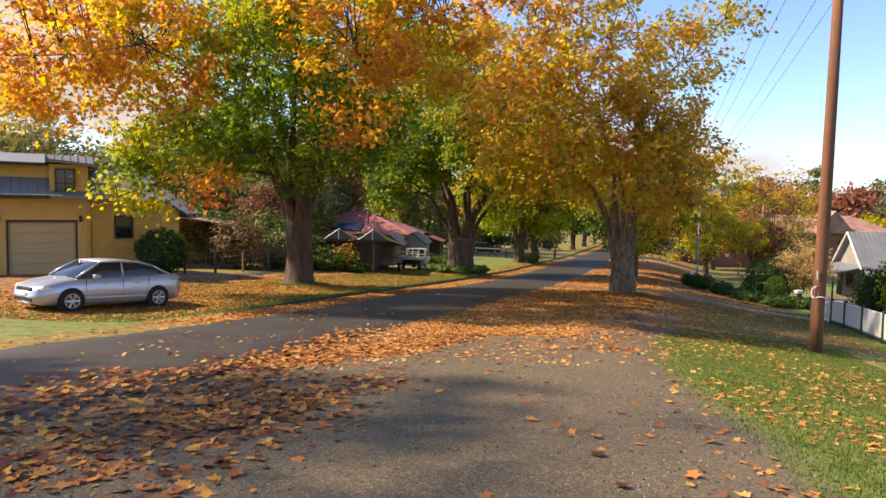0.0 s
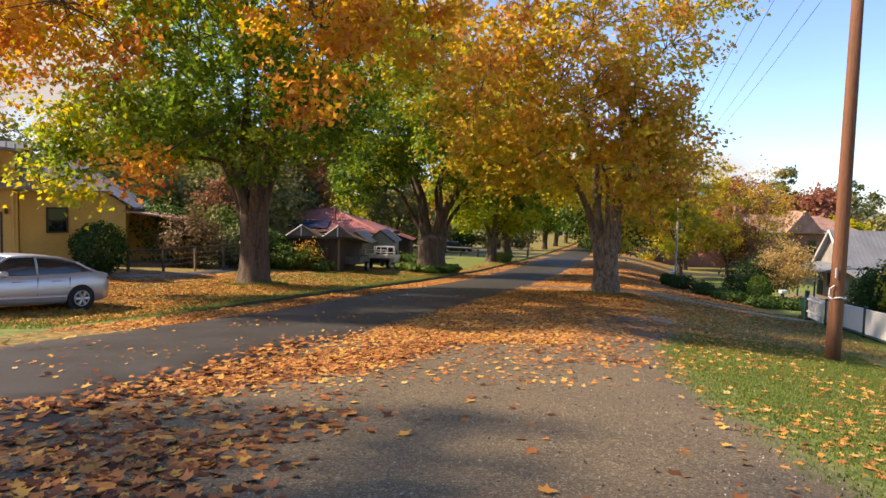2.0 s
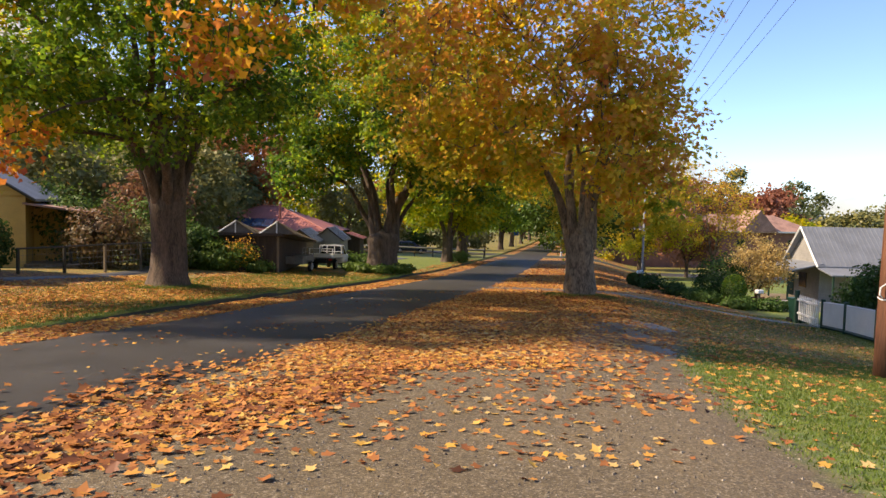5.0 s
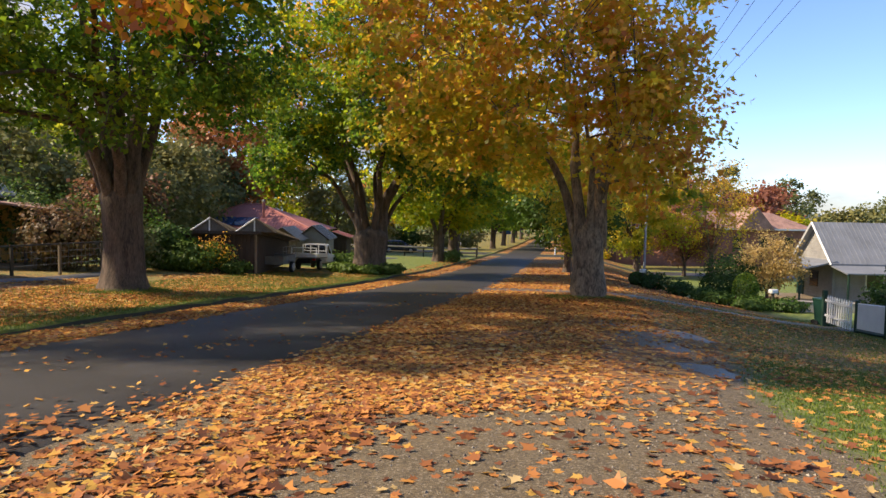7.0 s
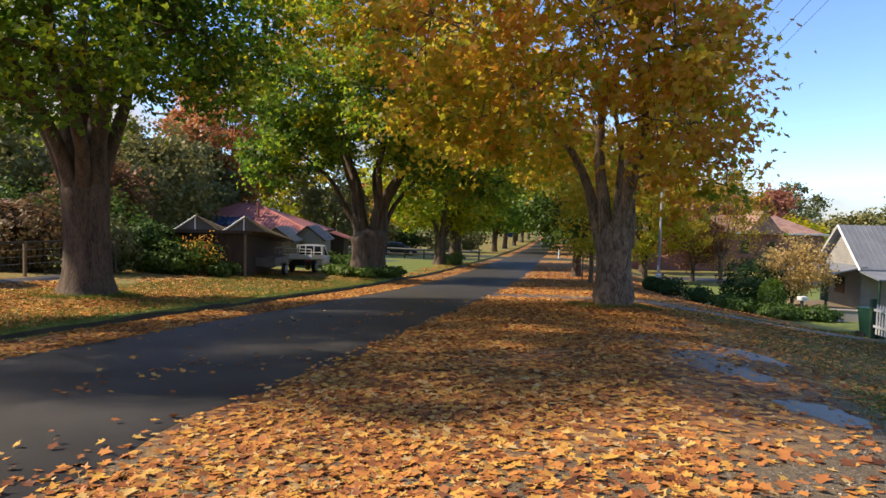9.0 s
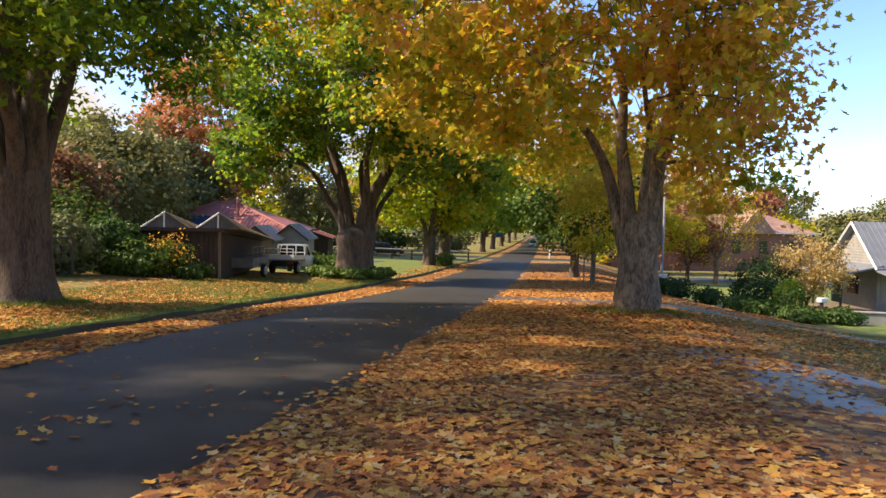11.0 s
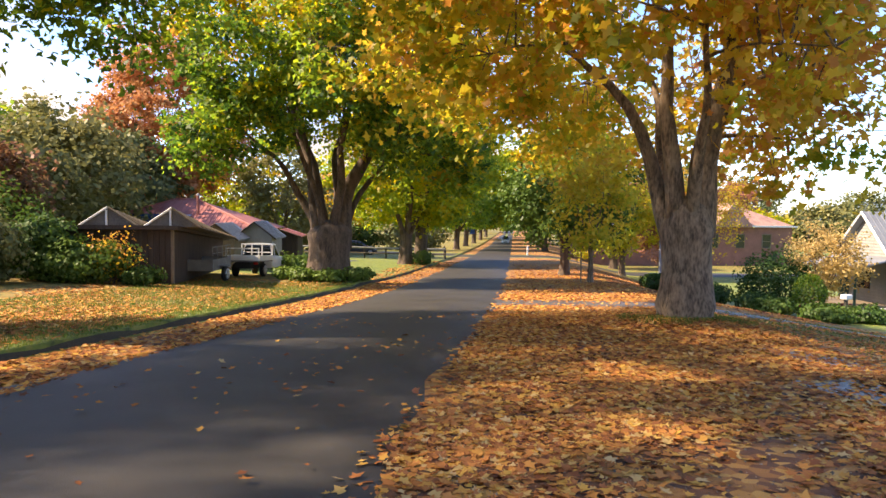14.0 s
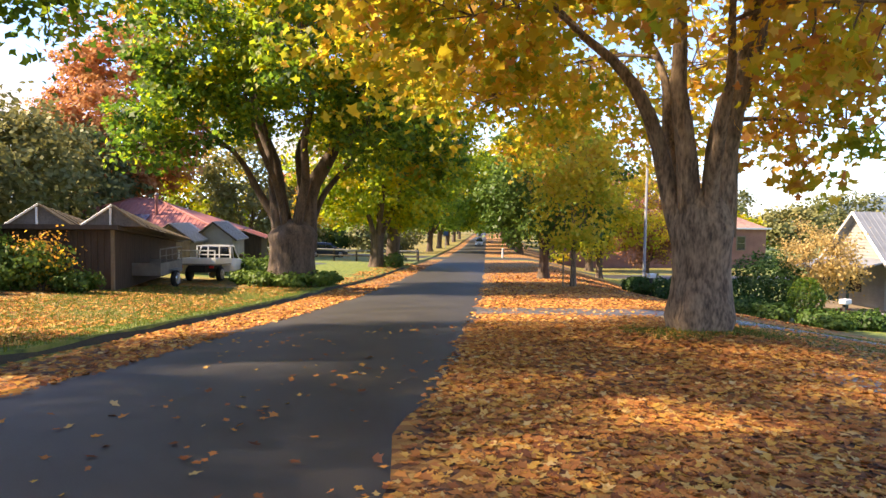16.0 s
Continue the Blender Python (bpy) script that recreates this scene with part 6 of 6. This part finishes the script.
# ---- white cottage ----
def cottage():
    x, y = 29.4, 47.4
    t = thing("white_cottage", "white weatherboard cottage with a grey iron gable roof", "house", x, y, -4.95, -8)
    w, d = 2.0, 8.5       # half width along local y, length along local x
    part("wall", boxes((0, 0.15, 0, 2 * w, 0, 2.9), (0.15, d, 0, 0.15, 0, 2.9), (0.15, d, 2 * w - 0.15, 2 * w, 0, 2.9), (d - 0.15, d, 0.15, 2 * w - 0.15, 0, 2.9)), M_WHITEBOARD, t)
    part("gable", prism(bmesh.new(), [(0.0, 2.9), (2 * w, 2.9), (w, 4.95)], "x", 0.0, 0.15), M_WHITEBOARD, t)
    for k in range(12):
        z = 2.9 + 0.16 * k
        f = 1 - (z - 2.9) / 2.05
        part("weatherboard", boxes((-0.03, 0.0, w - w * f + 0.05, w + w * f - 0.05, z, z + 0.14), bev=0.004), M_WHITEBOARD, t)
    for k in range(18):
        part("weatherboard", boxes((-0.03, 0.0, 0, 2 * w, 0.16 * k, 0.16 * k + 0.14), bev=0.004), M_WHITEBOARD, t)
        part("weatherboard", boxes((0.15, d, -0.03, 0.0, 0.16 * k, 0.16 * k + 0.14), bev=0.004), M_WHITEBOARD, t)
    part("roof", prism(bmesh.new(), [(-0.45, 2.5), (w, 4.95), (2 * w + 0.45, 2.5), (2 * w + 0.45, 2.6), (w, 5.09), (-0.45, 2.6)], "x", -0.4, d + 0.4), M_TIN, t, "grey corrugated iron roof")
    for k in range(31):
        part("roof_rib", tube(bmesh.new(), [(-0.35 + 0.3 * k, -0.44, 2.61), (-0.35 + 0.3 * k, w, 5.10)], 0.02, 5), M_TIN, t)
    for s in (-1, 1):
        part("barge_board", tube(bmesh.new(), [(-0.42, w + s * (w + 0.47), 2.53), (-0.42, w, 5.05)], 0.07, 4), M_WHITE, t, "white barge board")
    part("verandah_roof", prism(bmesh.new(), [(-2.3, 2.15), (0, 2.7), (0, 2.78), (-2.3, 2.23)], "y", -0.4, 2 * w), M_TIN, t, "low grey iron verandah roof")
    part("verandah_roof", prism(bmesh.new(), [(-2.2, 2.1), (-0.03, 2.5), (-0.03, 2.58), (-2.2, 2.18)], "x", -0.4, d), M_TIN, t, "grey iron verandah roof")
    part("verandah_floor", boxes((-2.2, -0.04, -0.4, 2 * w, 0, 0.3), (-0.3, d, -2.1, -0.41, 0, 0.3)), M_OLDWOOD, t)
    for px, py in ((-2.1, -0.2), (-2.1, 2.5), (-2.1, 5.0), (-0.2, -2.0), (2.8, -2.0), (5.8, -2.0), (8.2, -2.0)):
        part("verandah_post", boxes((px - 0.05, px + 0.05, py - 0.05, py + 0.05, 0.3, 2.16), bev=0.01), M_GREENPAINT, t, "dark green post")
    for xx in (2.0, 6.0):
        q = part("window", boxes((xx, xx + 1.0, -0.07, -0.035, 1.0, 2.1)), M_GLASS, t)
        part("window_frame", boxes((xx - 0.08, xx, -0.1, -0.03, 0.95, 2.15), (xx + 1, xx + 1.08, -0.1, -0.03, 0.95, 2.15), (xx, xx + 1, -0.1, -0.03, 2.1, 2.16), (xx, xx + 1, -0.1, -0.03, 0.94, 1.0)), M_WHITE, q)
    q = part("window", boxes((-0.07, -0.035, 1.6, 2.6, 1.0, 2.0)), M_GLASS, t)
    part("door", boxes((-0.07, -0.035, 3.3, 4.2, 0.3, 2.3)), M_GREENPAINT, t)


cottage()


# ---- brick building across the side street ----
def brick_building():
    x, y = 58.0, 117.0
    zb = -8.2
    t = thing("brick_building", "long red brick building with a rusty hipped roof", "building", x, y, zb, -6)
    part("wall", boxes((-16, 16, -5, 5, 0, 6.4)), M_BRICK, t)
    part("gutter", boxes((-16.5, 16.5, -5.6, -5.4, 6.35, 6.6)), M_WHITE, t)
    bm = bmesh.new()
    lo = [bm.verts.new(p) for p in ((-16.5, -5.5, 6.4), (16.5, -5.5, 6.4), (16.5, 5.5, 6.4), (-16.5, 5.5, 6.4))]
    hi = [bm.verts.new(p) for p in ((-11, 0, 9.2), (11, 0, 9.2))]
    for f in ((lo[0], lo[1], hi[1], hi[0]), (lo[1], lo[2], hi[1]), (lo[2], lo[3], hi[0], hi[1]), (lo[3], lo[0], hi[0])):
        bm.faces.new(f)
    bm.faces.new(lo[::-1])
    part("roof", bm, M_RUST, t, "rusty red iron hip roof")
    part("gable", prism(bmesh.new(), [(3.0, 6.4), (9.0, 6.4), (6.0, 10.0)], "y", -6.2, 0), M_RUST, t, "rusty gable over the entry")
    part("chimney", boxes((-3.4, -2.6, -1, 0, 8.5, 10.6), bev=0.02), M_BRICK, t)
    for k in range(7):
        xx = -14 + 4.2 * k
        w = part("window", boxes((xx, xx + 1.3, -5.06, -5.02, 3.2, 5.2)), M_GLASS, t)
        part("window_frame", boxes((xx - 0.1, xx, -5.1, -5.0, 3.1, 5.3), (xx + 1.3, xx + 1.4, -5.1, -5.0, 3.1, 5.3), (xx, xx + 1.3, -5.1, -5.0, 5.2, 5.3), (xx, xx + 1.3, -5.1, -5.0, 3.1, 3.2), (xx, xx + 1.3, -5.09, -5.0, 4.17, 4.23)), M_OLDWOOD, w)


brick_building()


# ---- blue sign far down the street ----
def blue_sign():
    x, y = along(-7.0, 130), 130
    t = thing("street_sign", "small blue sign on a thin post", "sign", x, y, gz(x, y))
    part("post", tube(bmesh.new(), [(0, 0, 0), (0, 0, 3.2)], 0.04, 8), M_STEEL, t)
    part("panel", boxes((-0.45, 0.45, -0.07, -0.045, 2.4, 3.2), bev=0.01), M_BLUESIGN, t)


blue_sign()
for px, py, mt in ((along(2.2, 100), 100, M_WHITE), (along(-7.5, 91), 91, M_OLDWOOD)):
    b = thing("bollard_post", "short pale roadside marker post", "bollard", px, py, gz(px, py), 0, "marker posts")
    part("post", boxes((-0.09, 0.09, -0.09, 0.09, -0.2, 1.2), bev=0.02), mt, b)
stake = thing("tree_stake", "thin timber stake beside the young tree", "stake", 13.7, 50.0, gz(13.7, 50.0))
part("stake_post", boxes((-0.03, 0.03, -0.03, 0.03, -0.2, 1.5), bev=0.005), M_OLDWOOD, stake)


# ---- hills ----
def hills():
    xs = np.linspace(-1600, 2000, 160)
    base = 1500.0
    h1 = 38 + 34 * np.sin(xs / 330 + 1.0) + 22 * np.sin(xs / 140) + 9 * np.sin(xs / 47 + 2)
    h1 = np.maximum(h1, 6) + 60 * np.exp(-((xs - 760) / 260) ** 2)
    v, c = [], len(xs)
    for f, yy in ((0.0, 0), (0.55, 160), (0.9, 330), (1.0, 430)):
        v.append(np.stack([xs, np.full(c, base + yy), -30 + (h1 + 30) * f], -1))
    v = np.concatenate(v)
    i = (np.arange(3)[:, None] * c + np.arange(c - 1)[None]).ravel()
    # the blue-grey of distance haze is painted into the forest colour
    m = mat("hazy_far_forest", (0.10, 0.14, 0.17), 0.95, var=0.3, scale=0.012, fine=0.08, bump=0.0)
    return tagged(mesh_from("backdrop", v, np.stack([i, i + 1, i + c + 1, i + c], -1), m, smooth=True), "forested hills on the horizon, coloured blue-grey for distance haze", "hills", kind="structure")


hills()


# ---- fallen leaves and grass ----
def scatter(n, u0, u1, y0, y1, rng):
    y = rng.uniform(y0, y1, n)
    u = rng.uniform(u0, u1, n)
    return u, y


def drift(u, y, seed=0.0, f=0.9):
    """A smooth patchy field between about 0 and 1 that groups the leaves into drifts."""
    return 0.5 + 0.25 * np.sin(u * 1.7 * f + np.sin(y * 0.8 * f + seed) * 1.6) + 0.25 * np.sin(y * 1.1 * f + np.sin(u * 1.3 * f + seed * 2) * 1.8)


def bare(x, y):
    """How far a place is kept clear of leaves: wet driveway and puddles."""
    d = np.full(np.shape(x), 99.0)
    for (ax, ay), (bx, by) in zip(DRIVE, DRIVE[1:]):
        ux, uy = bx - ax, by - ay
        s = np.clip(((x - ax) * ux + (y - ay) * uy) / (ux * ux + uy * uy), 0, 1)
        d = np.minimum(d, np.hypot(x - ax - s * ux, y - ay - s * uy))
    out = (0.80 + 0.12 * sstep(9, 12, x)) * (1 - sstep(0.75, 1.3, d))
    for px, py, pa, pb in PUDDLES:
        out = np.maximum(out, 0.42 * (1 - sstep(0.75, 1.25, np.hypot((x - px) / pa, (y - py) / pb))))
    return out


def fallen(name, label, specs, size, seed, lobed=True, lift=0.002, shift=0.0):
    """specs: (count, u0, u1, y0, y1, power, on_road)"""
    rng = np.random.default_rng(seed)
    P, N, S, H = [], [], [], []
    for cnt, u0, u1, y0, y1, power, fade in specs:
        u, y = scatter(cnt, u0, u1, y0, y1, rng)
        keep = rng.uniform(size=cnt) < drift(u, y, seed) ** power
        e = fade
        if e:
            keep &= rng.uniform(size=cnt) < sstep(u0, u0 + e, u) * (1 - sstep(u1 - e, u1, u))
        keep &= rng.uniform(size=cnt) > bare(edge(y) + u, y)
        u, y = u[keep], y[keep]
        x = edge(y) + u
        z = land(x, y) + lift + rng.uniform(0, 0.014, len(u))
        z = z + 0.014 * ((u > 0.2) & (y > 28) & (y < 42))
        road = (u < 0) & (u > -4.95)
        z = z + road * 0.062 * sstep(0, 1, np.minimum(-u, u + 4.95) + 0.3)
        P.append(np.stack([x, y, z], -1))
        N.append(rng.normal(size=(len(u), 3)) * 0.19 + np.array([0, 0, 1.0]))
        S.append(size * rng.uniform(0.55, 1.35, len(u)))
        H.append(np.clip(rng.beta(2.0, 1.8, len(u)) + shift, 0, 1))
    ob = leaves(name, np.concatenate(P), np.concatenate(N), np.concatenate(S), np.concatenate(H), M_LITTER, rng, 2 if lobed else 3, 0.42)
    return tagged(ob, label, "fallen leaves", kind="stuff")


fallen("fallen_leaves", "thick drift of golden brown fallen leaves along the road", [
    (23000, -0.35, 5.0, 15.5, 24, 0.5, 0.9), (40000, -0.25, 6.4, 23, 34, 0.25, 0.6), (19000, -0.3, 6.5, 34, 50, 0.3, 0.6), (6000, 4.5, 9.0, 17, 30, 0.8, 0.8), (3000, 1.0, 6.0, 11, 17, 2.0, 1.0), (4500, -0.6, 2.6, 10, 16.5, 1.2, 0.8)], 0.088, 301, shift=0.04)
fallen("fallen_leaves", "scattered brown leaves on the gravel shoulder", [
    (11500, -2.2, 3.3, 0.8, 9.5, 1.8, 0.9), (6500, -1.0, 2.6, 9, 16, 1.5, 0.8), (500, 1.5, 7.0, 0.8, 16, 2.2, 0.5), (1300, 1.0, 6.5, 13, 17, 1.5, 0.7)], 0.118, 302, shift=-0.14)
fallen("fallen_leaves", "yellow leaves scattered over the green grass", [(5200, 5.9, 11.5, 3, 19, 1.2, 0.8), (6000, 5.5, 14, 17, 34, 0.9, 1.0), (6000, 5, 13, 27, 43, 0.8, 1.0)], 0.095, 303, shift=0.04)
fallen("fallen_leaves", "single leaves lying on the wet road", [(1100, -4.9, -0.1, 3, 34, 1.5, 0), (700, -2.2, 0.1, 8, 34, 1.6, 0.4)], 0.085, 304, shift=0.02)
fallen("fallen_leaves", "brown leaves filling the gutter along the kerb", [(16000, KERB + 0.05, -4.5, 17, 52, 0.4, 0.25), (900, -6.6, -4.7, 8, 18, 1.6, 0.4)], 0.11, 305, False, shift=0.02)
fallen("fallen_leaves", "carpet of yellow and brown leaves over the verge and yard", [(34000, -16, KERB - 0.3, 17, 36, 0.8, 1.0), (16000, -12, KERB - 0.15, 18, 34, 0.5, 0.4), (17000, -15, KERB - 0.2, 35, 50, 0.7, 0.6)], 0.115, 306, False, shift=0.06)
fallen("fallen_leaves", "brown leaves over the lower verge beyond the driveway", [(20000, 0.0, 13, 39, 75, 0.5, 1.0), (5000, -9, -4.6, 50, 80, 0.6, 0.8)], 0.15, 307, False, shift=-0.10)


def grass(name, label, specs, seed, hgt):
    rng = np.random.default_rng(seed)
    V, Hh = [], []
    for cnt, u0, u1, y0, y1 in specs:
        u, y = scatter(cnt, u0, u1, y0, y1, rng)
        x = edge(y) + u
        g, lt = ground_zones(x, y)
        keep = (g + lt * 0.55 + rng.uniform(-0.3, 0.3, cnt)) < 0.45
        x, y = x[keep], y[keep]
        z = land(x, y) - 0.005
        n = len(x)
        a = rng.uniform(0, 2 * np.pi, n)
        s = np.stack([np.cos(a), np.sin(a), 0 * a], -1) * (0.004 + 0.004 * rng.uniform(size=(n, 1)))
        tip = np.stack([rng.normal(size=n) * 0.35, rng.normal(size=n) * 0.35, np.ones(n)], -1) * (hgt * rng.uniform(0.4, 1.2, (n, 1)))
        b = np.stack([x, y, z], -1)
        V.append(np.stack([b - s * 1.5, b + s * 1.5, b + tip], 1).reshape(-1, 3))
        Hh.append(np.repeat(np.clip(0.45 + 0.25 * (drift(u[keep], y, 3.0, 0.5) - 0.5) + rng.normal(size=n) * 0.2, 0, 1), 3))
    v = np.concatenate(V)
    f = np.arange(len(v)).reshape(-1, 3)
    return tagged(mesh_from(name, v, f, M_GRASS, [("hue", np.concatenate(Hh))]), label, "grass", kind="stuff")


grass("grass", "short green lawn grass on the verge", [(130000, 5.2, 12, 3, 20), (60000, 5.5, 15, 20, 36)], 401, 0.042)
grass("grass", "short yellowish grass on the raised verge", [(70000, -13, KERB - 0.05, 17, 48)], 402, 0.08)


def tuft(name, label, cx, cy, r0, r1, count, hgt, seed):
    rng = np.random.default_rng(seed)
    a, r = rng.uniform(0, 2 * np.pi, count), rng.uniform(r0, r1, count)
    keep = noise_keep(np.cos(a) * r, np.sin(a) * r, seed)
    x, y = (cx + np.cos(a) * r)[keep], (cy + np.sin(a) * r)[keep]
    n = len(x)
    b = np.stack([x, y, land(x, y) - 0.005], -1)
    d = rng.uniform(0, 2 * np.pi, n)
    w = np.stack([np.cos(d), np.sin(d), 0 * d], -1) * 0.007
    tip = np.stack([rng.normal(size=n) * 0.4, rng.normal(size=n) * 0.4, np.ones(n)], -1) * (hgt * rng.uniform(0.4, 1.2, (n, 1)))
    v = np.stack([b - w, b + w, b + tip], 1).reshape(-1, 3)
    ob = mesh_from(name, v, np.arange(len(v)).reshape(-1, 3), M_GRASS, [("hue", np.repeat(np.clip(0.35 + rng.normal(size=n) * 0.2, 0, 1), 3))])
    return tagged(ob, label, "grass", kind="stuff")


def noise_keep(dx, dy, seed):
    return (np.sin(dx * 2.1 + seed) + np.sin(dy * 2.6 + seed * 2)) > -0.5


tuft("grass", "green grass tufts round the foot of the big tree", 8.3, 31.4, 0.6, 1.45, 5000, 0.10, 501)
tuft("grass", "green grass tufts round the foot of the maple", -6.6, 31.2, 0.6, 1.4, 4000, 0.12, 502)
